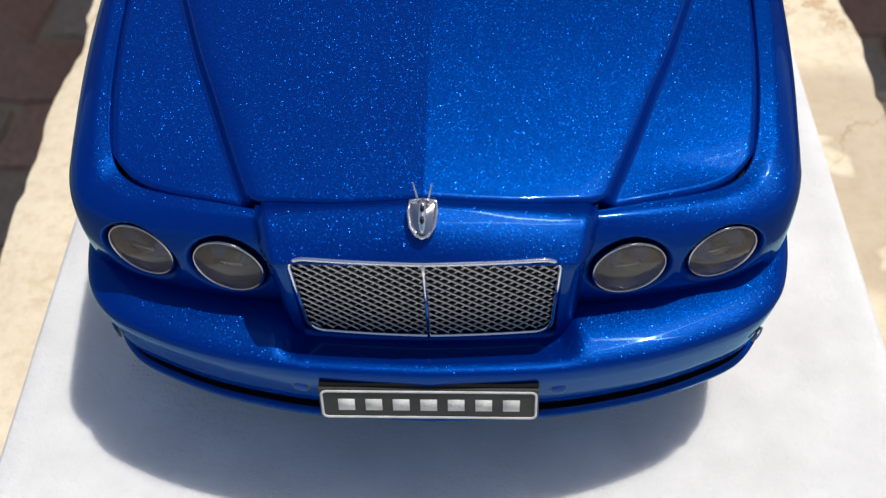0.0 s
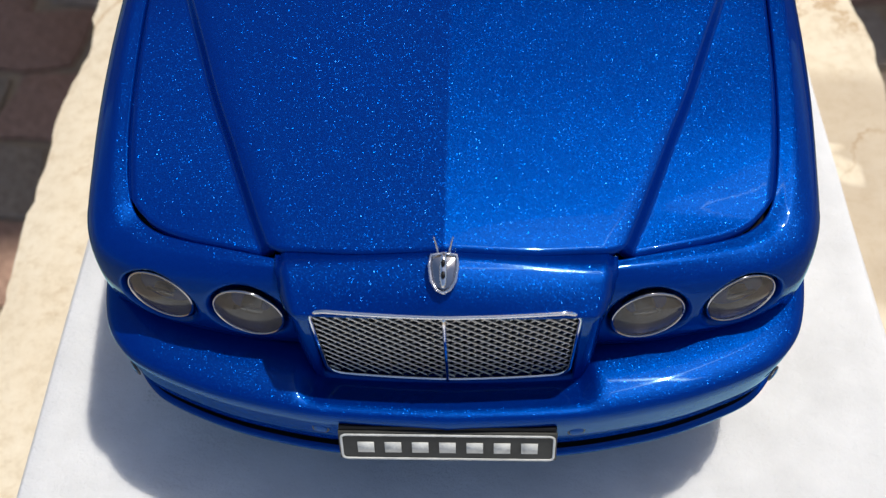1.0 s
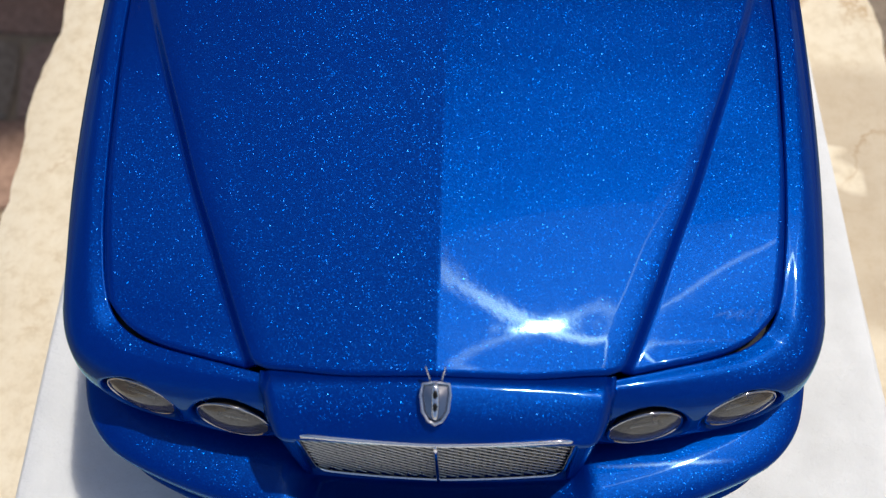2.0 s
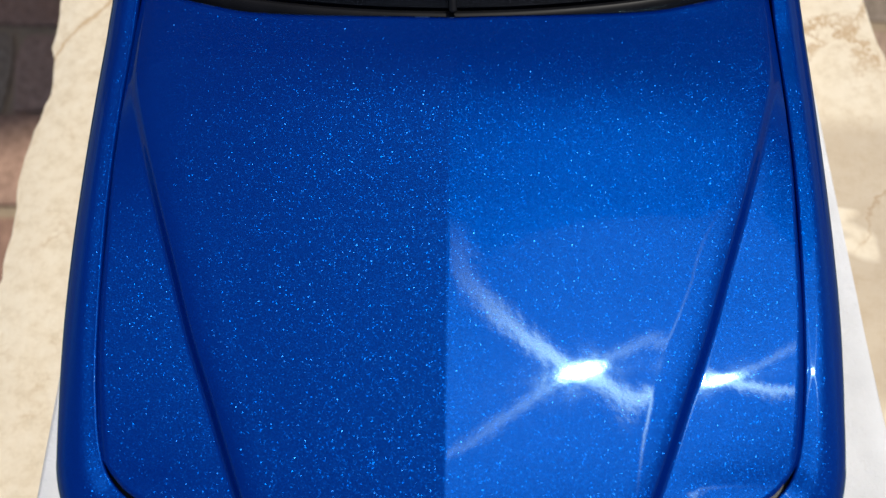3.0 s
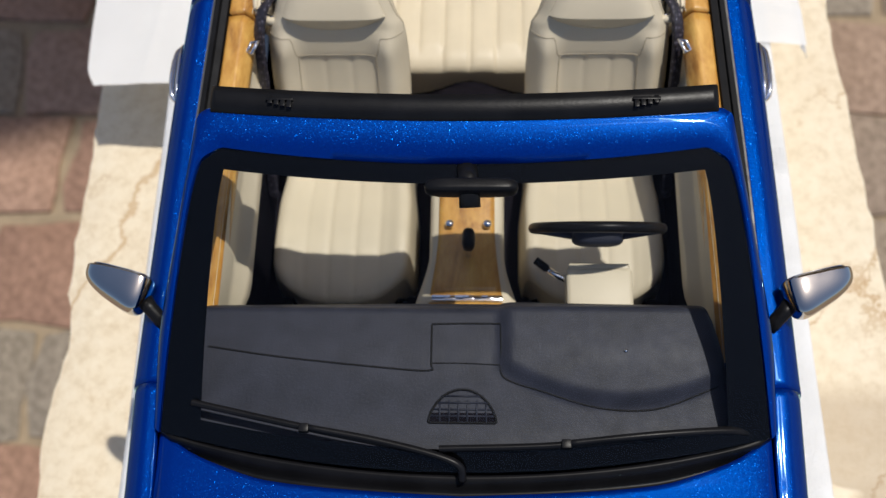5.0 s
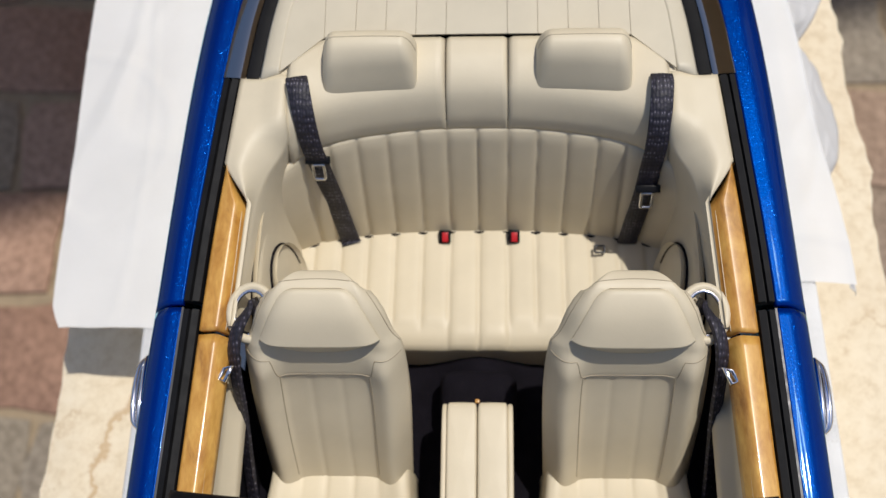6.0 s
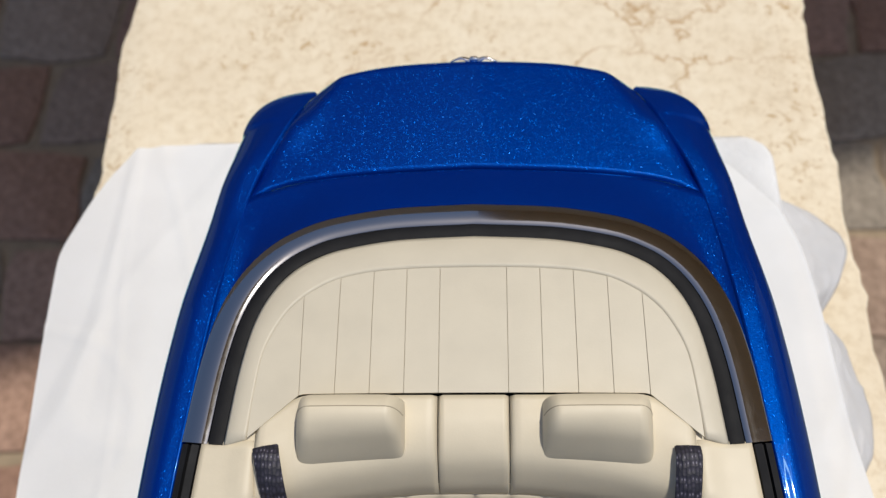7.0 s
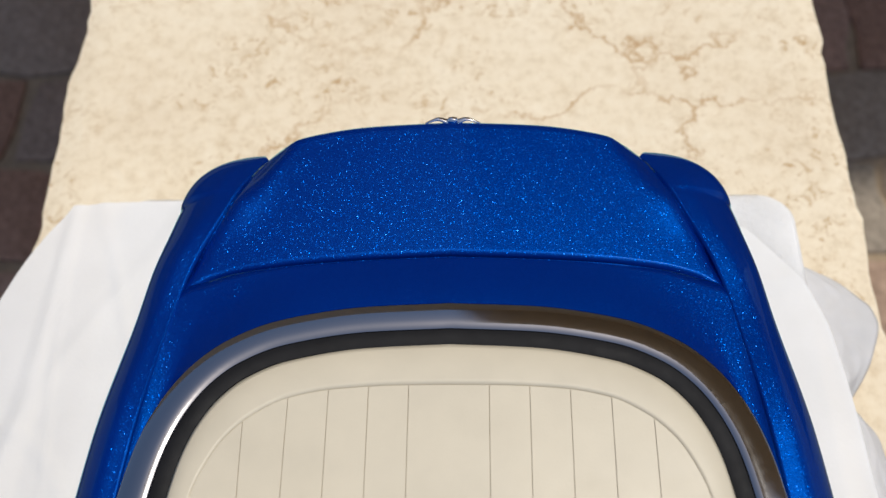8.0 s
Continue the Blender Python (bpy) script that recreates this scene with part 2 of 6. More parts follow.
def make_paving():
    a = Mat("paving_stone", (0.2, 0.16, 0.13), 0.85)
    r = a.node("ShaderNodeObjectInfo").outputs["Random"]
    tone = a.ramp(r, (0.0, (0.31, 0.19, 0.138)), (0.35, (0.37, 0.235, 0.172)), (0.55, (0.27, 0.24, 0.195)), (0.8, (0.32, 0.28, 0.225)), (1.0, (0.40, 0.262, 0.195)))
    speck = a.ramp(a.noise(160.0, 6.0, 0.7), (0.35, (0.55, 0.5, 0.45)), (0.7, (1.25, 1.2, 1.15)))
    a.put("Base Color", a.blend(1.0, tone, speck, "MULTIPLY"))
    a.put("Normal", a.relief(a.noise(130.0, 6.0), 0.4, 0.002))
    return a.m


def make_plain(name, color, rough, scale=60.0):
    a = Mat(name, color, rough)
    a.put("Base Color", a.ramp(a.noise(scale, 6.0), (0.3, tuple(c * 0.8 for c in color)), (0.7, tuple(min(1, c * 1.2) for c in color))))
    a.put("Normal", a.relief(a.noise(scale * 8, 4.0), 0.3, 0.0005))
    return a.m


def make_strap():
    """Dark webbing with rows of paler stitches."""
    a = Mat("navy_webbing", (0.025, 0.022, 0.04), 0.6)
    knots = a.node("ShaderNodeTexVoronoi", {"Vector": a.node("ShaderNodeMapping", {"Vector": a.place, "Scale": (1.0, 0.55, 0.55)}).outputs[0], "Scale": 1900.0, "Randomness": 0.35}).outputs["Distance"]
    a.put("Base Color", a.ramp(knots, (0.10, (0.17, 0.16, 0.19)), (0.24, (0.030, 0.026, 0.042)), (0.6, (0.010, 0.009, 0.016))))
    a.put("Normal", a.relief(knots, 0.6, 0.0003))
    return a.m


PAINT = make_paint()
CREAM = make_leather("cream_leather", (0.60, 0.525, 0.385))
# darker copy of the cream that tones down the cover's brightness
COVER = make_leather("toned_down_cream", (0.53, 0.475, 0.365))
# cream darkened to paint the shade in seams and cover gaps
SEAM = make_leather("shaded_cream_leather", (0.36, 0.30, 0.21))
BLACK = make_plastic("black_plastic", (0.007, 0.007, 0.008), 0.34)
BLACK.node_tree.nodes["Principled BSDF"].inputs["Specular IOR Level"].default_value = 0.13
RUBBER = make_plastic("black_rubber", (0.008, 0.008, 0.009), 0.6)
RUBBER.node_tree.nodes["Principled BSDF"].inputs["Specular IOR Level"].default_value = 0.14
# dash lifted and blued so that its colour carries the windscreen's reflection
DASH = make_plastic("slate_dash_plastic", (0.024, 0.026, 0.038), 0.50, 2600.0, 0.3)
CARPET = make_plastic("black_flocked_carpet", (0.006, 0.005, 0.008), 0.95, 2400.0, 1.0)
SATIN = make_plastic("satin_black_plastic", (0.006, 0.006, 0.007), 0.36, 900.0, 0.03)
FRIT = make_plastic("gloss_black_band", (0.0015, 0.0015, 0.0018), 0.12, 900.0, 0.02)
FRIT.node_tree.nodes["Principled BSDF"].inputs["Specular IOR Level"].default_value = 0.2
WOOD = make_wood()
LAMP = make_metal("dull_lamp_reflector", (0.14, 0.125, 0.10), 0.42)
TRIM = make_metal("dull_trim", (0.10, 0.10, 0.105), 0.5)
CHROME = make_metal("chrome", (0.80, 0.80, 0.82), 0.06)
BRUSHED = make_metal("satin_steel_trim", (0.55, 0.55, 0.56), 0.22)
# next three: chrome dimmed so that its colour carries darker reflections
TRIM_STEEL = make_metal("dull_chrome", (0.38, 0.38, 0.385), 0.08)
DARK_CHROME = make_metal("darkened_chrome", (0.40, 0.40, 0.42), 0.08)
MIRROR_SHELL = make_metal("dimmed_chrome", (0.48, 0.455, 0.43), 0.07)
WIRE = make_metal("grille_wire", (0.50, 0.49, 0.46), 0.28)
GLASS = make_glass("clear_windscreen", (0.88, 0.90, 0.91), 1.24)
LENS = make_glass("smoked_lamp_lens", (0.66, 0.62, 0.54), 1.42, 0.12)
RED = Mat("red_button", (0.45, 0.008, 0.012), 0.35).m
SHEER = make_sheer()
STONE, PAPER, CLOTH, PAVING = make_stone(), make_paper(), make_cloth(), make_paving()
JOINT = make_plain("sandy_joint", (0.30, 0.23, 0.15), 0.95)
PLASTER = make_plain("brown_plaster", (0.48, 0.40, 0.31), 0.9, 20.0)
STRAP = make_strap()
PLATE = make_plastic("dark_plate", (0.045, 0.045, 0.040), 0.45)
INK = make_plain("pale_plate_print", (0.62, 0.62, 0.58), 0.5, 300.0)


# ---- builders ----
def curve(*knots):
    """A smooth, monotone curve through (a, value) knots."""
    a, b = [k[0] for k in knots], [k[1] for k in knots]
    n = len(a)
    h = [a[i + 1] - a[i] for i in range(n - 1)]
    d = [(b[i + 1] - b[i]) / h[i] for i in range(n - 1)]
    m = [d[0]] + [0 if d[i - 1] * d[i] <= 0 else 2 * d[i - 1] * d[i] / (d[i - 1] + d[i]) for i in range(1, n - 1)] + [d[-1]]

    def value(x):
        if x <= a[0]:
            return b[0]
        if x >= a[-1]:
            return b[-1]
        i = max(j for j in range(n - 1) if a[j] <= x)
        s = (x - a[i]) / h[i]
        return (1 + 2 * s) * (1 - s) ** 2 * b[i] + s * (1 - s) ** 2 * h[i] * m[i] + s * s * (3 - 2 * s) * b[i + 1] + s * s * (s - 1) * h[i] * m[i + 1]

    return value


def spline(points, steps):
    """Points on a smooth line through the given ones."""
    p = [Vector(q) for q in points]
    p = [2 * p[0] - p[1]] + p + [2 * p[-1] - p[-2]]
    out = []
    for i in range(1, len(p) - 2):
        for j in range(steps):
            s = j / steps
            out.append(0.5 * (2 * p[i] + (p[i + 1] - p[i - 1]) * s + (2 * p[i - 1] - 5 * p[i] + 4 * p[i + 1] - p[i + 2]) * s * s + (3 * p[i] - p[i - 1] - 3 * p[i + 1] + p[i + 2]) * s ** 3))
    return out + [p[-2]]


def mix(a, b, s):
    return a + (b - a) * s


def smooth(s):
    s = min(1.0, max(0.0, s))
    return s * s * (3 - 2 * s)


def bump(d, w):
    return math.exp(-(d / w) ** 2)


class Geo:
    """Vertices and faces of one mesh, at full-car size."""

    def __init__(self):
        self.v, self.f = [], []

    def grid(self, fn, us, vs, keep=None, ring=False):
        """A sheet of fn(u, v); keep(i, j) picks its faces; ring: the last u joins the first."""
        s, nu, nv = len(self.v), len(us), len(vs)
        self.v += [tuple(fn(u, v)) for v in vs for u in us]
        for j in range(nv - 1):
            for i in range(nu if ring else nu - 1):
                if keep is None or keep(i, j):
                    k = (i + 1) % nu
                    self.f.append((s + j * nu + i, s + j * nu + k, s + (j + 1) * nu + k, s + (j + 1) * nu + i))
        return self

    def sweep(self, path, profile, up=(0, 0, 1), ring=False, caps=True, size=None):
        """A profile of (aside, up) points carried along a path."""
        s, n, m = len(self.v), len(path), len(profile)
        path = [Vector(p) for p in path]
        for i, p in enumerate(path):
            a, b = (path[(i - 1) % n], path[(i + 1) % n]) if ring else (path[max(i - 1, 0)], path[min(i + 1, n - 1)])
            t = (b - a).normalized()
            side = t.cross(Vector(up)).normalized()
            top = side.cross(t)
            k = size(i / (n - 1)) if size else 1
            self.v += [tuple(p + side * q[0] * k + top * q[1] * k) for q in profile]
        for i in range(n if ring else n - 1):
            for j in range(m):
                a, b = s + i * m, s + ((i + 1) % n) * m
                self.f.append((a + j, a + (j + 1) % m, b + (j + 1) % m, b + j))
        if caps and not ring:
            self.f += [tuple(range(s + m - 1, s - 1, -1)), tuple(range(s + (n - 1) * m, s + n * m))]
        return self

    def puff(self, at, half, e=0.5, warp=None, turn=None, nu=28, nv=16):
        """A cushion: a rounded box round a point; small e is boxier."""
        def power(c):
            return math.copysign(abs(c) ** e, c) if abs(c) > 1e-9 else 0.0

        def fn(u, v):
            a, b = u * math.tau, (v - 0.5) * math.pi
            p = Vector((power(math.cos(b)) * power(math.cos(a)), power(math.cos(b)) * power(math.sin(a)), power(math.sin(b))))
            q = Vector((p.x * half[0], p.y * half[1], p.z * half[2]))
            if warp:
                q = Vector(warp(q, p))
            if turn:
                q = turn @ q
            return q + Vector(at)

        return self.grid(fn, [i / nu for i in range(nu)], [j / nv for j in range(nv + 1)], ring=True)

    def box(self, at, half, turn=None):
        s = len(self.v)
        for x in (-1, 1):
            for y in (-1, 1):
                for z in (-1, 1):
                    q = Vector((x * half[0], y * half[1], z * half[2]))
                    self.v.append(tuple((turn @ q if turn else q) + Vector(at)))
        self.f += [tuple(s + k for k in f) for f in ((0, 1, 3, 2), (4, 6, 7, 5), (0, 4, 5, 1), (2, 3, 7, 6), (0, 2, 6, 4), (1, 5, 7, 3))]
        return self

    def mirrored(self):
        g = Geo()
        g.v, g.f = [(-x, y, z) for x, y, z in self.v], [tuple(reversed(f)) for f in self.f]
        return g

    def flipped(self):
        self.f = [tuple(reversed(f)) for f in self.f]
        return self


def rounds(r, n=10, squash=1.0):
    return [(r * math.cos(i / n * math.tau), r * squash * math.sin(i / n * math.tau)) for i in range(n)]


def steps(n, a=0.0, b=1.0):
    return [a + (b - a) * i / n for i in range(n + 1)]


def part(name, geo, material, parent=None, label="", edge=0.0, sharp=180, bevel=0.0, thick=0.0):
    """Links a Geo as ONE mesh object. edge: how far its open rims roll under; sharp: edges over that many degrees stay hard."""
    mesh = bpy.data.meshes.new(name)
    bm = bmesh.new()
    vs = [bm.verts.new(tuple(c * K for c in p)) for p in geo.v]
    for f in geo.f:
        if len(set(f)) > 2:
            try:
                bm.faces.new([vs[i] for i in f])
            except ValueError:
                pass
    loose = [v for v in bm.verts if not v.link_faces]
    bmesh.ops.delete(bm, geom=loose, context="VERTS")
    bmesh.ops.remove_doubles(bm, verts=bm.verts, dist=1e-6)
    if edge:
        bm.normal_update()
        rim = [e for e in bm.edges if e.is_boundary]
        normals = {v: v.normal.copy() for e in rim for v in e.verts}
        made = bmesh.ops.extrude_edge_only(bm, edges=rim)["geom"]
        fresh = [v for v in made if isinstance(v, bmesh.types.BMVert)]
        for v in fresh:
            near = min((w for e in v.link_edges for w in e.verts if w in normals), key=lambda w: (w.co - v.co).length)
            v.co -= normals[near] * edge * K
    if thick:
        bm.normal_update()
        bmesh.ops.solidify(bm, geom=bm.faces[:], thickness=thick * K)
    if bevel:
        hard = [e for e in bm.edges if e.is_manifold and e.calc_face_angle(0) > radians(35)]
        bmesh.ops.bevel(bm, geom=hard, offset=bevel * K, segments=2, profile=0.6, affect="EDGES")
    bm.to_mesh(mesh)
    bm.free()
    mesh.shade_smooth()
    if sharp < 180:
        mesh.set_sharp_from_angle(angle=radians(sharp))
    mesh.materials.append(material)
    ob = new(name, mesh)
    if parent:
        ob.parent = parent
        ob.matrix_parent_inverse = Matrix.Translation(parent.location).inverted()
    if label:
        tagged(ob, label)
    return ob


def both(name, geo, material, parent, label="", **more):
    """The same part on either side of the car."""
    return part(name, geo, material, parent, label, **more), part(name, geo.mirrored(), material, parent, label, **more)


# ---- the place: ledge, paving, wall ----
def uneven(x, y, f, a):
    return a * noise.noise(Vector((x * f, y * f, 3.7)))


LEDGE = -0.468


def build_ledge():
    """The long stone slab, its edges roughly dressed."""
    y0, y1, deep = -9.0, 17.0, 0.9
    left = curve((-9.0, -1.74), (2.9, -1.765), (6.0, -1.79), (17.0, -1.80))
    right = curve((-9.0, 1.86), (2.3, 1.80), (2.9, 1.77), (4.2, 1.690), (5.3, 1.652), (6.2, 1.625), (17.0, 1.60))
    ys = steps(420, y0, y1)
    us = steps(40)

    def rough(y, side):
        return 0.045 * noise.noise(Vector((y * 2.1, side * 9, 0))) + 0.022 * noise.noise(Vector((y * 9.0, side * 5, 1))) + 0.010 * noise.noise(Vector((y * 25.0, side, 2)))

    def top(u, y):
        a, b = left(y) + rough(y, 1), right(y) + rough(y, 2)
        fall = 0.02 * (max(0, 0.025 - u) + max(0, u - 0.975)) / 0.025
        return (mix(a, b, u), y, LEDGE - fall + uneven(u * 3, y, 3.0, 0.003))

    g = Geo().grid(top, us, ys)

    def flank(side):
        def fn(u, y):
            x, _, z = top(side, y)
            return (x + uneven(u * 5, y, 4.0, 0.03) * u, y, z - deep * u)
        return fn

    g.grid(flank(0), steps(6), ys)
    g.f = g.f[:len(us[1:]) * (len(ys) - 1)] + [tuple(reversed(f)) for f in g.f[len(us[1:]) * (len(ys) - 1):]]
    g.grid(flank(1), steps(6), ys)
    return tagged(part("stone_ledge", g, STONE, sharp=50), "cream limestone ledge with rough edges and rusty veins", "ledge", kind="structure")


FLOOR = -10.0


def build_ground():
    g = Geo().grid(lambda u, v: (u, v, FLOOR - 0.10), steps(60, -4000, 4000), steps(60, -4000, 4000))
    return tagged(part("ground", g, JOINT), "sandy ground between paving stones", "ground", kind="structure")


def build_wall(name, points, height):
    g = Geo()
    for (ax, ay), (bx, by) in zip(points, points[1:]):
        d = (Vector((bx, by)) - Vector((ax, ay)))
        g.box(((ax + bx) / 2, (ay + by) / 2, FLOOR + height / 2), (d.length / 2, 2.5, height / 2), Matrix.Rotation(math.atan2(d.y, d.x), 3, "Z"))
    return tagged(part(name, g, PLASTER, sharp=30), "unseen plain brown plastered wall", "wall", kind="structure")


build_ledge()
ground = build_ground()
tagged(part("wall_low", Geo().box((0, 3.5, (FLOOR + LEDGE - 0.88) / 2), (1.2, 12.0, (LEDGE - 0.88 - FLOOR) / 2)), PLASTER, sharp=30), "low plastered wall under the stone ledge", "wall", kind="structure")
# unseen wall added to close the place and give brown reflections
build_wall("wall_north", [(-90.0, 62.0), (80.0, 70.0)], 60.0)


def build_shade_slab():
    """An unseen slab added to lay shade over the far paving."""
    low, thick = 45.0, 3.0
    edge = [(0.0, 13.4), (70.0, 32.3), (70.0, 66.0), (0.0, 64.0)]
    g = Geo()
    g.v = [(x, y, z) for z in (low, low + thick) for x, y in edge]
    g.f = [(3, 2, 1, 0), (4, 5, 6, 7)] + [(i, (i + 1) % 4, 4 + (i + 1) % 4, 4 + i) for i in range(4)]
    return tagged(part("ceiling", g, PLASTER, sharp=30), "unseen plain brown slab added to shade the far paving", "ceiling", kind="structure")


build_shade_slab()


# ---- foam board and cloth under the model ----
def build_board():
    """A white foam board wrapped in embossed paper; the model stands on it."""
    y0, y1 = -6.0, 5.68
    prof = [(0.0, -1.0), (0.0, -0.05), (0.006, -0.012), (0.020, 0.0)]

    def fn(u, y):
        n = len(prof)
        i = int(u)
        corner = 0.11 * (1 - math.sqrt(max(0.0, 1 - max(0.0, (y - y1 + 0.11) / 0.11) ** 2)))
        left, right = -1.262 - 0.006 * max(y, 0) + corner, 1.352 - 0.0245 * max(y, 0) - corner
        wob = uneven(i, y, 1.3, 0.008)
        if i < n:
            x, z = left + prof[i][0] + wob, prof[i][1] * (0.452 if i == 0 else 1)
        elif i >= n + 40:
            k = 2 * n + 39 - i
            x, z = right - prof[k][0] + wob, prof[k][1] * (0.452 if k == 0 else 1)
        else:
            q = (i - n + 1) / 41
            x, z = mix(left + 0.02, right - 0.02, q), uneven(q * 4, y, 2.2, 0.003)
        return (x, y, z)
    g = Geo().grid(fn, list(range(48)), steps(150, y0, y1 - 0.11) + steps(12, y1 - 0.10, y1))
    s = len(g.v)
    g.f += [tuple(range(48)), tuple(range(s - 1, s - 49, -1))]
    return tagged(part("foam_board", g, PAPER), "white foam board wrapped in embossed paper on the ledge", "board")


def build_cloth():
    """A stiff white non-woven cloth under the car's tail, standing out past the board."""
    left = curve((3.59, -1.61), (3.72, -1.666), (3.99, -1.677), (4.26, -1.680), (4.81, -1.705), (5.15, -1.712), (5.35, -1.643), (5.52, -1.551), (5.67, -1.432))
    right = curve((3.70, 1.39), (3.79, 1.399), (4.05, 1.381), (4.26, 1.353), (4.44, 1.326), (4.85, 1.300), (5.10, 1.268), (5.30, 1.212), (5.48, 1.080), (5.55, 1.02))

    def crease(x, y, seed, w):
        """A sharp-ridged fold line that wanders across the cloth."""
        return max(0.0, 1 - abs(noise.noise(Vector((x * 0.9, y * 0.7, seed)))) / w)

    def fn(u, v):
        y0 = 3.59 + 0.19 * smooth((u - 0.45) / 0.5) + 0.008 * math.sin(u * 23) + 0.02 * bump(u, 0.04)
        y = mix(y0, 5.66 + 0.008 * math.sin(u * 12) - 0.11 * smooth((u - 0.5) / 0.4), v)
        x = mix(left(y), right(y), u)
        out_l, out_r = max(0.0, -1.27 - x), max(0.0, x - 1.08)
        z = 0.010 + 0.003 * noise.noise(Vector((x * 3, y * 3, 0)))
        z += 0.008 * crease(x, y, 2.3, 0.05) + 0.006 * crease(x * 1.7, y * 1.3, 7.1, 0.06) + 0.005 * crease(x * 2.4, y * 0.6, 11.9, 0.05)
        z -= 0.22 * out_l ** 1.35 + 0.030 * max(0.0, out_l - 0.30)
        z += 0.012 * smooth(out_l / 0.1) * crease(x * 3, y * 0.5, 4.4, 0.12)
        z -= 0.10 * max(0.0, x - right(y) + 0.10) - 0.010 * smooth(out_r / 0.15) * crease(x * 1.5, y * 2.2, 9.2, 0.16)
        return (x, y, z)
    g = Geo().grid(fn, steps(190), steps(130))
    sheet = tagged(part("cloth", g, CLOTH), "creased white non-woven cloth spread over the foam board", "cloth")

    def flap(ya, yb, reach, sag, seed):
        """A single limp layer that hangs out past the folded edge."""
        def hang(u, v):
            y = mix(ya, yb, u)
            w = reach(u)
            x = right(y) - 0.025 + (w + 0.025) * v
            pucker = 0.020 * noise.noise(Vector((u * 5, v * 2, seed))) + 0.014 * crease(u * 4, v * 3, seed, 0.2)
            return (x, y + 0.05 * v * math.sin(u * math.pi), 0.004 - 0.10 * max(0.0, x - right(y) + 0.10) * (1 - v) - sag * v ** 1.3 + pucker * smooth(v / 0.3))
        part("cloth_fold", Geo().grid(hang, steps(40), steps(16)).flipped(), SHEER, sheet, "thin limp fold of the cloth", thick=0.002)

    flap(5.50, 4.90, curve((0, 0.02), (0.12, 0.15), (0.25, 0.19), (0.48, 0.245), (0.75, 0.16), (1.0, 0.02)), 0.16, 1.7)
    flap(4.94, 4.24, curve((0, 0.01), (0.28, 0.115), (0.45, 0.118), (0.66, 0.145), (0.80, 0.12), (1.0, 0.01)), 0.16, 5.2)
    flap(4.02, 3.76, curve((0, 0.0), (0.5, 0.012), (1.0, 0.02)), 0.10, 8.4)
    return sheet


build_board()
build_cloth()


# ---- the model car ----
car = new("model_car")
car.location = Vector((0, 2.75, 0)) * K
tagged(car, "metallic blue die-cast model convertible with cream leather interior", "model car")

front_edge = curve((0, 0.391), (0.187, 0.397), (0.315, 0.411), (0.375, 0.418), (0.39, 0.425), (0.43, 0.436), (0.51, 0.457), (0.59, 0.480), (0.66, 0.506), (0.72, 0.546), (0.765, 0.605))
rear_edge = curve((0, 1.720), (0.3, 1.736), (0.52, 1.760), (0.66, 1.804), (0.74, 1.838), (0.835, 1.900))
shut_x = curve((0.5, 0.748), (0.6, 0.766), (0.74, 0.786), (0.94, 0.806), (1.14, 0.818), (1.33, 0.830), (1.6, 0.838), (1.9, 0.842))
crease_x = curve((0.41, 0.387), (0.505, 0.428), (0.60, 0.466), (0.73, 0.516), (0.865, 0.570), (1.025, 0.625), (1.2, 0.685), (1.41, 0.752), (1.6, 0.804), (1.9, 0.826))
ridge_z = curve((0.38, 0.960), (0.5, 0.980), (0.6, 0.994), (0.8, 1.017), (1.0, 1.035), (1.2, 1.050), (1.45, 1.060), (1.75, 1.026))
crease_z = curve((0.40, 0.917), (0.5, 0.934), (0.66, 0.954), (0.8, 0.970), (1.0, 0.986), (1.2, 0.999), (1.4, 1.002), (1.6, 0.990), (1.9, 0.957))
ridge_fold = curve((0.40, 1.05), (0.7, 1.07), (1.0, 1.0), (1.2, 0.78), (1.45, 0.25), (1.7, 0.05))
shut_z = curve((0.40, 0.894), (0.44, 0.889), (0.458, 0.885), (0.48, 0.878), (0.505, 0.873), (0.54, 0.873), (0.6, 0.890), (0.72, 0.916), (0.8, 0.929), (1.0, 0.947), (1.2, 0.958), (1.4, 0.960), (1.9, 0.946))


def hood_z(x, y):
    c, e = crease_x(y), shut_x(y)
    a = abs(x)
    if a <= c:
        s = a / c
        roll = smooth((s - 0.9) / 0.1) * 0.003
        f = ridge_fold(y)
        return mix(ridge_z(y), crease_z(y), f * s + (1 - f) * s * s) + 0.0007 * bump(s - 0.93, 0.06) - roll
    step = 0.036 * smooth((1.70 - y) / 0.7)
    q = min(1.0, (a - c) / max(0.02, e - c))
    return crease_z(y) - 0.003 - step * smooth((a - c) / 0.028) + (shut_z(y) - crease_z(y) + step) * q ** 1.15


def build_hood():
    half = [0, 0.008, 0.022] + [s / 22 for s in range(1, 23)] + [1 + s / 8 * 0.25 for s in range(1, 9)] + [1.25 + s / 12 * 0.75 for s in range(1, 13)]
    us = [-u for u in reversed(half[1:])] + half

    def fn(u, v):
        a, x = abs(u), abs(u) * 0.4
        for _ in range(12):
            y = mix(front_edge(x), rear_edge(x), v)
            c, e = crease_x(y), shut_x(y)
            w = min(0.035, (e - c) * 0.5)
            x = a * c if a <= 1 else c + (a - 1) / 0.25 * w if a <= 1.25 else mix(c + w, e, (a - 1.25) / 0.75)
        x = math.copysign(x, u)
        return (x, y, hood_z(x, y))

    return part("hood", Geo().grid(fn, us, steps(90)), PAINT, car, "blue hood with raised centre between two creases", edge=0.03)


build_hood()

# ---- wings: from beside the radiator shell round the corner and back to the door ----
ARCH = 0.385
WHEELS = (0.99, 4.02)


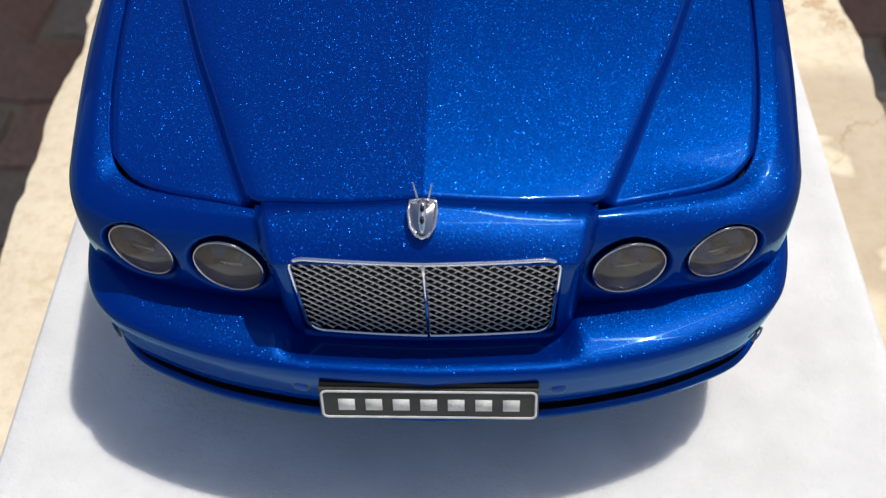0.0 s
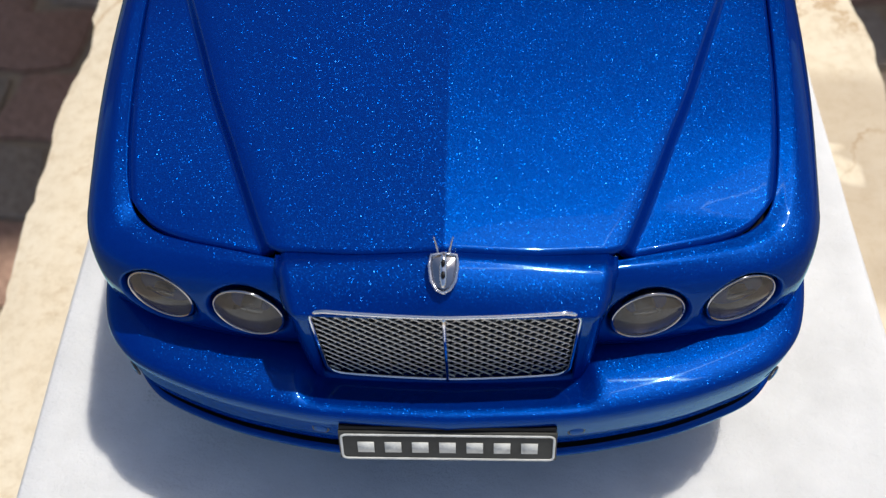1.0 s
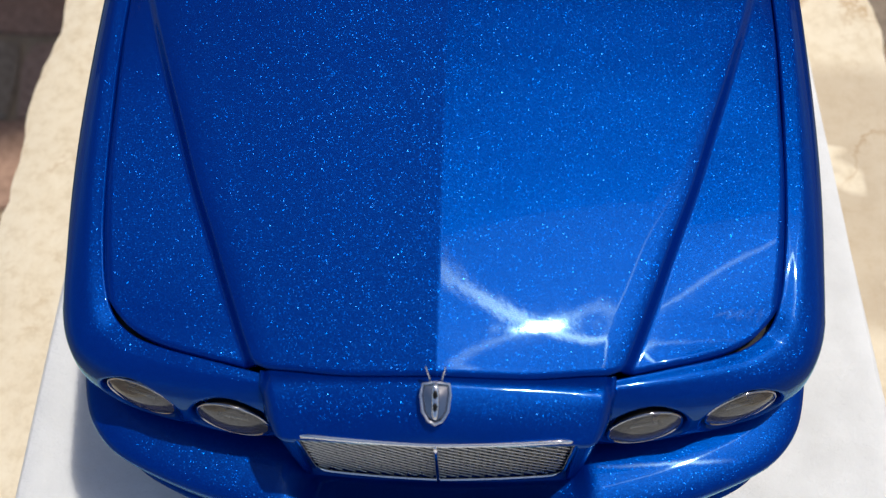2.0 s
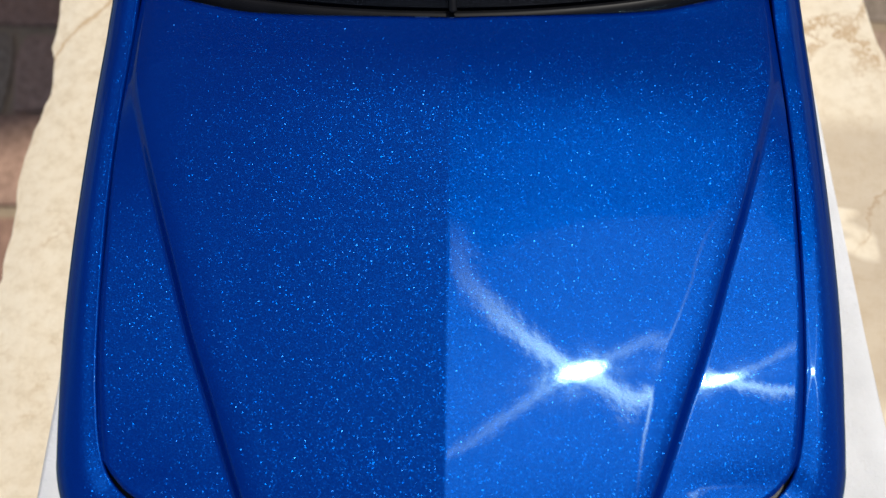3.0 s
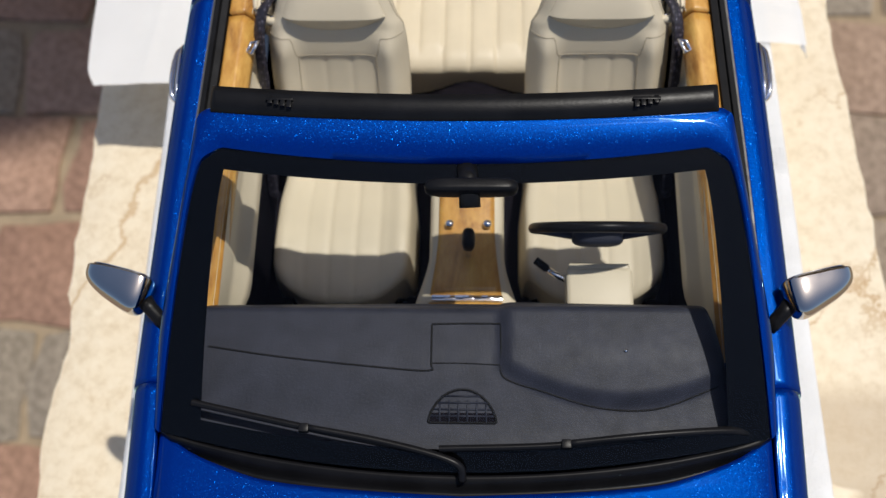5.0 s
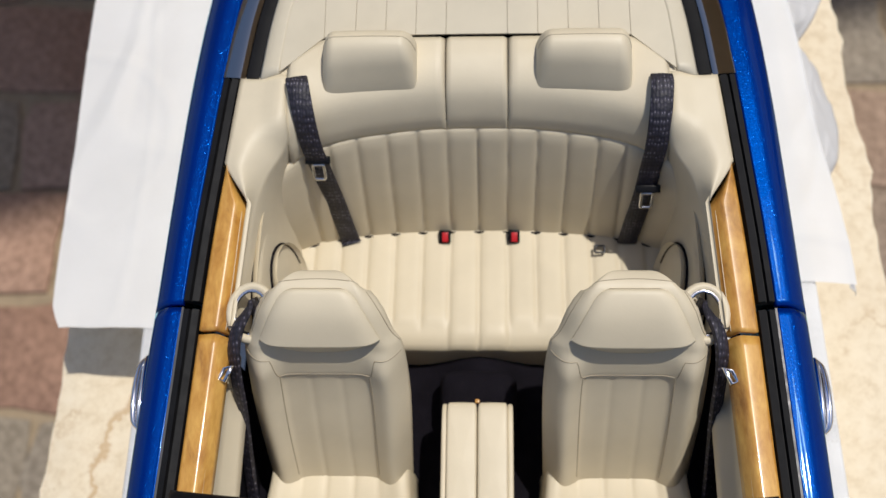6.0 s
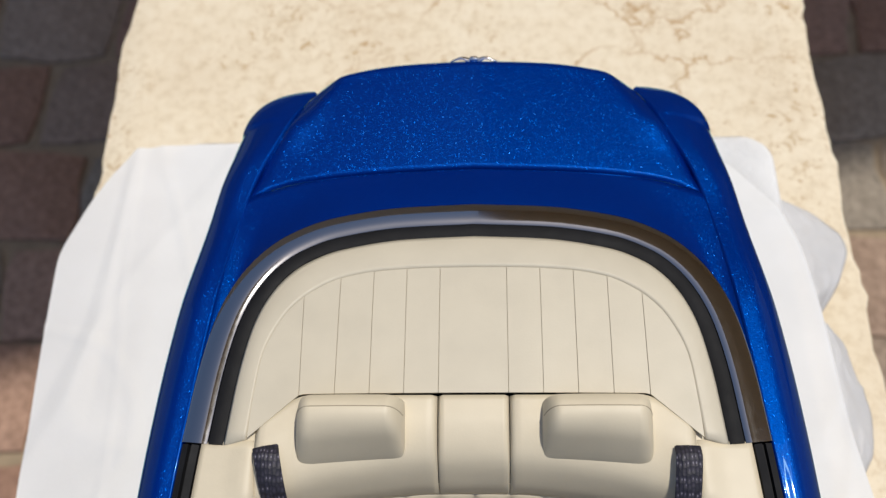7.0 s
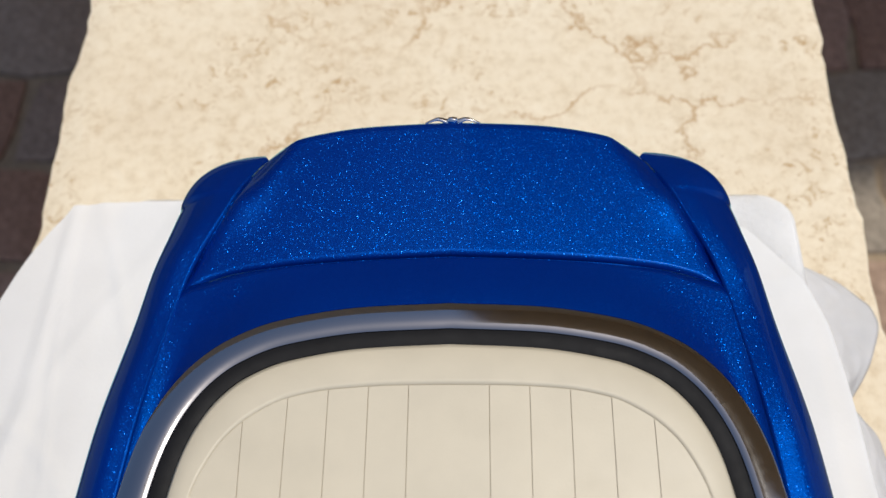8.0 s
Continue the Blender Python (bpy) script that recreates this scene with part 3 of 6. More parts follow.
def arch_z(y, low):
    for w in WHEELS:
        d = abs(y - w)
        if d < ARCH:
            low = max(low, 0.33 + math.sqrt(ARCH ** 2 - d * d))
    return low


def section(top, wide, low, v, slack=0.0):
    """A body section: from the top edge over the shoulder to the widest line and down."""
    t, w, b = Vector(top), Vector(wide), Vector(low)
    a = Vector((mix(t.x, w.x, 0.42), mix(t.y, w.y, 0.42), mix(t.z, w.z, 0.035 + 0.245 * slack)))
    c = Vector((mix(t.x, w.x, 0.86), mix(t.y, w.y, 0.86), mix(t.z, w.z, 0.33 + 0.34 * slack)))
    d = Vector((mix(w.x, b.x, 0.30), mix(w.y, b.y, 0.30), mix(w.z, b.z, 0.55)))
    pts = spline([t, a, c, w, d, b], 8)
    q = v * (len(pts) - 1)
    i = min(int(q), len(pts) - 2)
    return pts[i].lerp(pts[i + 1], q - i)


LAMPS = ((0.468, 0.352, 0.750, 0.085, 10), (0.690, 0.408, 0.742, 0.084, 17))
S = (0, 0.1, 0.2, 0.3, 0.4, 0.5, 0.6, 0.7, 0.8, 0.9, 1.0)


def rail(*values):
    return curve(*zip(S, values))


wing_tx = rail(0.372, 0.512, 0.615, 0.697, 0.750, 0.772, 0.792, 0.816, 0.840, 0.847, 0.856)
wing_ty = rail(0.414, 0.450, 0.480, 0.516, 0.570, 0.632, 0.750, 1.0, 1.4, 1.75, 2.037)
wing_wx = rail(0.325, 0.488, 0.620, 0.758, 0.852, 0.891, 0.909, 0.930, 0.946, 0.957, 0.961)
wing_wy = rail(0.345, 0.356, 0.380, 0.420, 0.488, 0.595, 0.750, 1.0, 1.4, 1.78, 2.037)


def build_wings():
    def fn(v, s):
        tx, ty = wing_tx(s), wing_ty(s)
        top = (tx, ty, shut_z(ty) - 0.002 if s < 0.9 else 0.951 + (s - 0.9) * 0.12)
        wx, wy = wing_wx(s), wing_wy(s)
        wide = (wx, wy, mix(0.72, 0.76, smooth(s / 0.5)))
        low = (wx - 0.03 * smooth((s - 0.3) / 0.3) - 0.02, wy + 0.025, mix(0.60, arch_z(wy, 0.24), smooth((s - 0.36) / 0.12)))
        p = section(top, wide, low, v)
        if s < 0.46:
            for lx, ly, lz, r, turn in LAMPS:
                d = math.hypot((p.x - lx) * (1.0 if turn < 20 else 0.93), (p.z - lz) * 1.02)
                p.y += 0.045 * smooth((r * 1.20 - d) / (r * 0.32))
                p.x -= 0.010 * smooth((r * 1.20 - d) / (r * 0.32)) * (turn > 20)
        return p
    ss = steps(110, 0, 0.48) + steps(60, 0.486, 1.0)
    vs = steps(64)
    g = Geo().grid(fn, vs, ss)
    return both("front_wing", g, PAINT, car, edge=0.02)


build_wings()


# ---- radiator shell ----
def build_shell():
    # rows: depth, height, half width
    rows = [(0.388, 0.960, 0.388), (0.366, 0.956, 0.387), (0.328, 0.944, 0.384), (0.296, 0.927, 0.377), (0.274, 0.908, 0.368), (0.265, 0.896, 0.363)]
    rows += [(mix(0.262, 0.285, i / 8), mix(0.886, 0.566, i / 8), mix(0.362, 0.346, i / 8)) for i in range(9)]
    rows += [(0.285, 0.556, 0.344), (0.300, 0.545, 0.342), (0.40, 0.540, 0.342)]
    first, last = 6, 14
    inner, outer = 16, 14
    us = [-1.6, -1.3, -1.1] + steps(2 * (inner + outer), -1, 1) + [1.1, 1.3, 1.6]

    def fn(u, j):
        y, z, w = rows[int(j)]
        back = max(0.0, abs(u) - 1)
        n = min(1, abs(u)) * (inner + outer)
        hole = min(0.304, w - 0.03)
        x = hole * n / inner if n <= inner else mix(hole, w, (n - inner) / outer)
        s = x / w
        y += 0.016 * s * s + 0.030 * max(0, (s - 0.90) / 0.10) ** 2.0
        if j <= 1:
            y = front_edge(x) - 0.004 if j == 0 else y - 0.03 * s ** 4
        brow = hood_z(0, front_edge(0)) - hood_z(min(x, 0.38), front_edge(x))
        if j == 0:
            z = hood_z(min(x, 0.38), front_edge(x)) - 0.001 - 0.016 * smooth((s - 0.93) / 0.07)
        elif z > 0.87:
            z -= brow * (1, 1, 0.95, 0.9, 0.8, 0.6, 0.4)[int(min(j, 6))] + 0.02 * max(0, (s - 0.9) / 0.1) ** 2
        # the flanks run back into the valley beside the lamps
        if back:
            x += 0.030 * back if j > 2 else 0.0
            y += 0.20 * back if j > 1 else 0.0
            z -= 0.06 * back if j < 5 else 0.0
        return (math.copysign(x, u), y, z)

    g = Geo().grid(fn, us, list(range(len(rows))), keep=lambda i, j: not (first <= j < last and outer + 3 <= i < outer + 3 + 2 * inner))
    return part("radiator_shell", g.flipped(), PAINT, car, edge=0.02)


build_shell()


def grille_y(x, z):
    return 0.272 + (0.87 - z) * 0.075 + 0.02 * abs(x) + 0.012 * (abs(x) / 0.3) ** 2


def round_rect(w, h0, h1, r, n=8):
    """A closed outline: half width w, from height h0 to h1, corner radius r; slightly narrower below."""
    out = []
    for cx, cz, a in ((w - r, h1 - r, 0), (-w + r, h1 - r, 90), (-w + r, h0 + r, 180), (w - r, h0 + r, 270)):
        for i in range(n + 1):
            b = radians(a + 90 * i / n)
            out.append((cx + r * math.cos(b), cz + r * math.sin(b)))
    return out


def build_grille():
    z0, z1, w, r = 0.580, 0.886, 0.303, 0.042
    grille = part("grille", Geo().grid(lambda u, v: (u, grille_y(u, v) + 0.035, v), steps(20, -0.33, 0.33), steps(10, 0.545, 0.90)).flipped(), BLACK, car, "black backing of the radiator grille")
    outline = round_rect(w, z0, z1, r)
    dense = []
    for (ax, az), (bx, bz) in zip(outline, outline[1:] + outline[:1]):
        n = max(1, int(math.hypot(bx - ax, bz - az) / 0.03))
        dense += [(mix(ax, bx, i / n), mix(az, bz, i / n)) for i in range(n)]

    def slim(x, z):
        return x * mix(0.965, 1.0, (z - z0) / (z1 - z0))

    path = [(slim(x, z), grille_y(x, z) - 0.008, z) for x, z in dense]
    part("grille_frame", Geo().sweep(path, rounds(0.0050, 8), up=(0, -1, 0), ring=True), CHROME, grille, "chrome grille surround")
    part("grille_bar", Geo().sweep([(0, grille_y(0, z) - 0.012, z) for z in steps(8, z1, z0)], rounds(0.0045, 8), up=(0, -1, 0)), CHROME, grille)
    # crossing wires, each waved over and under
    px, pz = 0.0318, 0.0262
    for way in (1, -1):
        g = Geo()
        for n in range(-30, 31):
            pts = []
            for i in range(0, 160):
                x = -0.31 + 0.62 * i / 159
                z = 0.73 + n * pz + way * x * pz / px
                inside = abs(slim(x, z)) < w * mix(0.965, 1, (z - z0) / (z1 - z0)) - 0.004 and z0 + 0.004 < z < z1 - 0.004
                cx, cz = w - r, (z1 - r if z > 0.73 else z0 + r)
                if abs(x) > cx and (z > z1 - r or z < z0 + r) and math.hypot(abs(x) - cx, z - cz) > r - 0.004:
                    inside = False
                if inside:
                    pts.append((slim(x, z), grille_y(x, z) + 0.0022 * way, z))
                elif len(pts) > 3:
                    g.sweep(pts[::2] + pts[-1:], rounds(0.0025, 5), up=(0, -1, 0), caps=False)
                    pts = []
                else:
                    pts = []
            if len(pts) > 3:
                g.sweep(pts[::2] + pts[-1:], rounds(0.0025, 5), up=(0, -1, 0), caps=False)
        tagged(part("grille_mesh", g, WIRE, grille, "fine steel wire mesh"), kind="stuff")


build_grille()


def build_headlamps():
    for side in (1, -1):
        for lx, ly, lz, r, turn in LAMPS:
            aim = Matrix.Rotation(radians(side * turn), 3, "Z") @ Matrix.Rotation(radians(-1), 3, "X")
            at = Vector((side * lx, ly + 0.010, lz))

            def put(g):
                g.v = [tuple(aim @ Vector(p) + at) for p in g.v]
                return g

            ring = [(r * math.cos(a), 0, r * math.sin(a)) for a in steps(39, 0, math.tau * 39 / 40)]
            lamp = part("headlamp", put(Geo().sweep(ring, rounds(0.0034, 8), up=(0, -1, 0), ring=True)), DARK_CHROME, car, "round headlamp with a thin chrome ring")
            bowl = Geo().grid(lambda u, v: (r * v * math.cos(u), 0.055 * (1 - v * v) + 0.002, r * v * math.sin(u)), steps(31, 0, math.tau * 31 / 32), steps(8, 0.02, 1), ring=True)
            part("reflector", put(bowl), LAMP, lamp, "grey lamp reflector", sharp=60)
            lens = part("lens", put(Geo().grid(lambda u, v: (r * v * math.cos(u), -0.020 * (1 - v * v), r * v * math.sin(u)), steps(31, 0, math.tau * 31 / 32), steps(8, 0.0, 1), ring=True).flipped()), LENS, lamp, "smoky clear lamp lens")
            lens.visible_shadow = False
            part("bulb_holder", put(Geo().sweep([(0, 0.05, 0), (0, 0.012, 0)], rounds(r * 0.28, 16), up=(0, 0, 1))), LAMP, lamp, sharp=40)
            part("lamp_bar", put(Geo().box((0, 0.004, r * 0.12), (r * 0.42, 0.004, 0.004))), BRUSHED, lamp)


build_headlamps()


# ---- front bumper ----
bump_x = curve((0, 0.0), (0.18, 0.26), (0.36, 0.50), (0.54, 0.70), (0.66, 0.81), (0.78, 0.876), (0.90, 0.905), (1.0, 0.915))
bump_y = curve((0, 0.168), (0.18, 0.180), (0.36, 0.222), (0.54, 0.292), (0.66, 0.356), (0.78, 0.450), (0.90, 0.570), (1.0, 0.66))
BUMPER = ((0.240, 0.590), (0.150, 0.603), (0.100, 0.604), (0.066, 0.600), (0.036, 0.594), (0.014, 0.586), (0.003, 0.577), (0.0, 0.564), (0.004, 0.530), (0.016, 0.460), (0.026, 0.406), (0.038, 0.390), (0.130, 0.384), (0.130, 0.354), (0.034, 0.350), (0.024, 0.343), (0.026, 0.328), (0.050, 0.312), (0.25, 0.300))


def bumper_point(s, d, z):
    a = abs(s)
    x, y = bump_x(a), bump_y(a)
    tx, ty = bump_x(a + 0.01) - bump_x(a - 0.01) if a > 0.01 else 1.0, bump_y(a + 0.01) - bump_y(a - 0.01) if a > 0.01 else 0.0
    n = math.hypot(tx, ty) or 1
    nx, ny = -ty / n, tx / n
    return (math.copysign(x + nx * d, s), y + ny * d, z)


def build_bumper():
    def fn(s, j):
        d, z = BUMPER[int(j)]
        if j < 5 and abs(s) < 0.27:
            z -= 0.046 * smooth((0.262 - abs(s)) / 0.03) * (1, 1, 0.9, 0.62, 0.25)[int(j)]
        if 11 < j < 14:
            d = mix(mix(0.075, d, smooth((abs(s) - 0.3) / 0.2)), 0.03, smooth((abs(s) - 0.70) / 0.14))
        return bumper_point(s, d, z)
    # black lining added to paint the slot's shade; the recess itself is blue
    def slot(s, j):
        back = mix(mix(0.075, 0.130, smooth((abs(s) - 0.3) / 0.2)), 0.03, smooth((abs(s) - 0.70) / 0.14))
        d, z = ((0.041, 0.3875), (back - 0.004, 0.3815), (back - 0.004, 0.3565), (0.037, 0.3525))[int(j)]
        return bumper_point(s, min(d, back + 0.006), z)

    bumper = part("front_bumper", Geo().grid(fn, steps(150, -1, 1), list(range(len(BUMPER)))).flipped(), PAINT, car, edge=0.01)
    part("air_slot", Geo().grid(slot, steps(110, -0.76, 0.76), list(range(4))).flipped(), BLACK, bumper, "black sheet painted as the shade in the lower air slot", sharp=40)
    for s in (0.219, -0.219, 0.69, -0.69):
        x, y, z = bumper_point(s, 0.011, 0.490 if abs(s) < 0.5 else 0.452)
        q = Vector(bumper_point(s, -1, 0)) - Vector(bumper_point(s, 0, 0))
        turn = Vector((0, -1, 0)).rotation_difference(Vector((q.x, q.y, 0)).normalized()).to_matrix()
        g = Geo().sweep([(0.020 * math.cos(a), 0.001, 0.020 * math.sin(a)) for a in steps(23, 0, math.tau * 23 / 24)], rounds(0.0026, 6), up=(0, -1, 0), ring=True)
        face = Geo().grid(lambda u, v: (0.017 * v * math.cos(u), -0.003 - 0.002 * (1 - v * v), 0.017 * v * math.sin(u)), steps(23, 0, math.tau * 23 / 24), steps(3, 0, 1), ring=True).flipped()
        for h in (g, face):
            h.v = [tuple(turn @ Vector(p) + Vector((x, y, z))) for p in h.v]
        sensor = part("parking_sensor", g, TRIM, bumper, "small round parking sensor")
        part("sensor_face", face, PAINT, sensor)
    # plate: its holder, its pale border and seven pale bars in place of the lettering
    tilt = Matrix.Rotation(radians(-14), 3, "X")
    mid = Vector((0, 0.168, 0.471))

    def slab(x, z, hx, hz, lift, hy=0.004):
        return Geo().box(mid + tilt @ Vector((x, -lift, z)), (hx, hy, hz), tilt)

    plate = part("number_plate", slab(0, 0.010, 0.264, 0.048, 0.004, 0.014), PLATE, bumper, "dark show plate with pale border and bars", bevel=0.004, sharp=40)
    part("plate_holder", slab(0, 0.062, 0.262, 0.010, -0.006, 0.018), BLACK, plate, bevel=0.003, sharp=40)
    border = [(x, z) for x, z in round_rect(0.257, -0.035, 0.050, 0.012, 4)]
    part("plate_border", Geo().sweep([mid + tilt @ Vector((x, -0.019, z)) for x, z in border], [(0.003, 0.001), (-0.003, 0.001), (-0.003, -0.001), (0.003, -0.001)], up=tilt @ Vector((0, -1, 0)), ring=True), INK, plate)
    for i in range(7):
        part("plate_bar", slab(-0.198 + i * 0.066, 0.007, 0.020, 0.0175, 0.0195, 0.0015), INK, plate)


build_bumper()


def build_emblem():
    """Shield badge with upright wings behind it."""
    outline = [(-0.034, 0.055), (-0.039, 0.02), (-0.033, -0.03), (-0.018, -0.058), (0.0, -0.068), (0.018, -0.058), (0.033, -0.03), (0.039, 0.02), (0.036, 0.055), (0.0, 0.060)]
    lean = Matrix.Rotation(radians(-64), 3, "X")
    at = Vector((0, 0.338, 0.948))
    g = Geo()
    rows = ((1.0, 0.0), (1.0, 0.014), (0.92, 0.022), (0.80, 0.016), (0.45, 0.020), (0.0, 0.028))
    g.grid(lambda i, j: at + lean @ Vector((outline[int(i)][0] * rows[int(j)][0] * 0.84, -rows[int(j)][1], outline[int(i)][1] * rows[int(j)][0] * 0.71)), list(range(10)), list(range(6)), ring=True)
    emblem = part("hood_emblem", g, DARK_CHROME, car, "chrome winged shield badge", sharp=30)
    edge = [at + lean @ Vector((x * 0.80, -0.020, z * 0.68)) for x, z in outline]
    part("badge_rim", Geo().sweep(edge, rounds(0.0036, 6), up=lean @ Vector((0, -1, 0)), ring=True), CHROME, emblem, "bright raised rim")
    part("badge_ridge", Geo().puff(at + lean @ Vector((0, -0.026, 0.002)), (0.0085, 0.010, 0.039), 0.8, turn=lean, nu=16, nv=10), CHROME, emblem)
    for z in (0.016, -0.010):
        part("badge_inset", Geo().puff(at + lean @ Vector((0, -0.036, z)), (0.0050, 0.003, 0.009), 0.9, turn=lean, nu=12, nv=8), BLACK, emblem)
    for side in (1, -1):
        path = spline([(side * 0.010, 0.366, 0.962), (side * 0.014, 0.378, 0.986), (side * 0.021, 0.388, 1.014)], 4)
        part("badge_wing", Geo().sweep(path, rounds(0.008, 8, 0.5), up=(1, 0, 0), size=lambda s: 1.1 - 0.75 * s), CHROME, emblem)


build_emblem()

# ---- doors and rear quarters ----
side_wx = curve((2.03, 0.966), (2.6, 0.957), (3.0, 0.949), (3.4, 0.931), (3.8, 0.914), (4.2, 0.892), (4.45, 0.868), (4.75, 0.825), (4.9, 0.806), (5.0, 0.790), (5.12, 0.766), (5.25, 0.70))
belt_x = curve((2.03, 0.857), (2.6, 0.845), (3.05, 0.829), (3.3, 0.819), (3.5, 0.806), (3.7, 0.788), (3.9, 0.769), (4.05, 0.755), (4.25, 0.738), (4.5, 0.714), (4.77, 0.684), (4.90, 0.654), (5.04, 0.602), (5.19, 0.544), (5.25, 0.505))
belt_z = curve((2.03, 0.955), (2.6, 0.980), (3.0, 0.995), (3.3, 1.008), (3.7, 1.042), (4.05, 1.066), (4.4, 1.060), (4.80, 0.992), (4.95, 0.983), (5.1, 0.965), (5.25, 0.908))


def side_point(y, v):
    wide = (side_wx(y), y, 0.77)
    return section((belt_x(y), y, belt_z(y)), wide, (side_wx(y) - 0.05, y, arch_z(y, 0.24)), v, 0.3 * smooth((y - 4.85) / 0.27))


def handle(side):
    grip = spline([(0.948, 3.005, 0.860), (0.962, 3.03, 0.868), (0.966, 3.10, 0.872), (0.962, 3.18, 0.868), (0.946, 3.212, 0.862)], 6)
    g = Geo().sweep(grip, rounds(0.009, 10, 1.6), up=(0, 0, 1), size=lambda s: 0.7 + 0.5 * math.sin(s * math.pi))
    g.puff((0.943, 3.108, 0.866), (0.010, 0.112, 0.034), 0.8)
    return g if side > 0 else g.mirrored()


def build_doors():
    g = Geo().grid(lambda v, y: side_point(y, v), steps(48), steps(60, 2.042, 3.314))
    for side, geo in ((1, g), (-1, g.mirrored())):
        door = part("door", geo, PAINT, car, "blue door with chrome pull handle", edge=0.03)
        part("door_handle", handle(side), CHROME, door, "chrome pull handle")
        sill = Geo().sweep([(belt_x(y) - 0.005, y, belt_z(y) + 0.002) for y in steps(24, 2.10, 3.312)], [(-0.003, -0.01), (-0.003, 0.006), (0.003, 0.006), (0.005, -0.01)])
        part("belt_strip", sill if side > 0 else sill.mirrored(), TRIM, door, "thin dull belt strip", sharp=50)
        seal = Geo().sweep([(belt_x(y) - 0.031, y, belt_z(y) + 0.005) for y in steps(24, 2.15, 3.305)], [(-0.024, -0.02), (-0.022, 0.006), (-0.004, 0.010), (-0.002, -0.004), (0.002, -0.004), (0.006, 0.008), (0.022, 0.004), (0.024, -0.02)])
        part("window_seal", seal if side > 0 else seal.mirrored(), RUBBER, door, "black rubber window seal", sharp=50)


build_doors()



def build_quarters():
    wx = curve((5.10, 0.775), (5.18, 0.752), (5.23, 0.71), (5.27, 0.64), (5.295, 0.56))

    def fn(v, s):
        if s <= 0.8:
            return side_point(mix(3.324, 5.12, s / 0.8), v)
        q = (s - 0.8) / 0.2
        ty = mix(5.12, 5.245, smooth(q) * 0.4 + q * 0.6)
        wy = mix(5.12, 5.302, 1 - (1 - q) ** 2)
        wide = (mix(0.766, 0.54, q ** 1.7), wy, 0.79)
        top = (belt_x(ty), ty, belt_z(ty))
        return section(top, wide, (wide[0] - 0.03, wide[1] - 0.02, 0.42), v, 0.3)

    g = Geo().grid(fn, steps(48), steps(150))
    for side, geo in ((1, g), (-1, g.mirrored())):
        quarter = part("rear_quarter", geo, PAINT, car, edge=0.02)
        seal = Geo().sweep([(belt_x(y) - 0.028, y, belt_z(y) + 0.008) for y in steps(24, 3.328, 4.012)], [(-0.024, -0.03), (-0.022, 0.006), (-0.004, 0.010), (-0.002, -0.004), (0.002, -0.004), (0.006, 0.008), (0.022, 0.004), (0.024, -0.03)])
        part("window_seal", seal if side > 0 else seal.mirrored(), RUBBER, quarter, "black rubber window seal", sharp=50)


build_quarters()

# ---- deck behind the seats, boot lid, tail ----
loop_x = curve((0, 0.0), (0.22, 0.20), (0.42, 0.40), (0.56, 0.53), (0.68, 0.63), (0.80, 0.695), (0.90, 0.728), (1.0, 0.748))
loop_y = curve((0, 4.719), (0.22, 4.710), (0.42, 4.677), (0.56, 4.620), (0.68, 4.522), (0.80, 4.385), (0.90, 4.22), (1.0, 4.02))
lid_y = curve((0, 4.892), (0.28, 4.880), (0.52, 4.858), (0.62, 4.832), (0.665, 4.806))


def loop_point(s, inset, z):
    a = abs(s)
    tx, ty = loop_x(min(1, a + 0.01)) - loop_x(max(0, a - 0.01)), loop_y(min(1, a + 0.01)) - loop_y(max(0, a - 0.01))
    if a < 0.011:
        tx, ty = 1, 0
    n = math.hypot(tx, ty)
    return (math.copysign(loop_x(a) + ty / n * inset, s), loop_y(a) - tx / n * inset, z)


def deck_z(s):
    return mix(1.072, 1.070, smooth(abs(s)))


def build_deck():
    def fn(u, v):
        a = abs(u)
        ax, ay = loop_x(a), loop_y(a)
        bx = 0.668 * a
        by = lid_y(bx) - 0.004
        x, y = mix(ax, bx, v), mix(ay, by, v)
        if a > 0.9:
            w = smooth((a - 0.9) / 0.1)
            x = mix(x, belt_x(y) + 0.004, w)
        z = mix(deck_z(u) - 0.008, 1.010 - 0.022 * a ** 3, v) + 0.016 * v * (1 - v) * (1 - a * a)
        if a > 0.9:
            z = mix(z, belt_z(y) - 0.004, smooth((a - 0.9) / 0.1))
        return (math.copysign(x, u), y, z)
    part("rear_deck", Geo().grid(fn, steps(90, -1, 1), steps(24)), PAINT, car, edge=0.02)
    ss = steps(100, -1, 1)
    part("chrome_surround", Geo().sweep([loop_point(s, 0.034, deck_z(s)) for s in ss], [(-0.045, -0.018), (-0.044, 0.001), (-0.040, 0.004), (0.0, 0.0064), (0.024, 0.006), (0.0262, 0.004), (0.027, -0.014)]), TRIM_STEEL, car, "polished chrome strip round the hood well", sharp=60)
    part("well_seal", Geo().sweep([loop_point(s, 0.082, deck_z(s) + 0.004) for s in ss], [(-0.021, -0.03), (-0.019, 0.006), (0.0, 0.011), (0.019, 0.005), (0.021, -0.03)]), RUBBER, car, "black rubber seal inside the chrome strip", sharp=60)


build_deck()


def lid_side(y):
    return belt_x(y) - 0.005


lid_back = curve((0, 5.312), (0.23, 5.302), (0.38, 5.280), (0.47, 5.250), (0.525, 5.212))


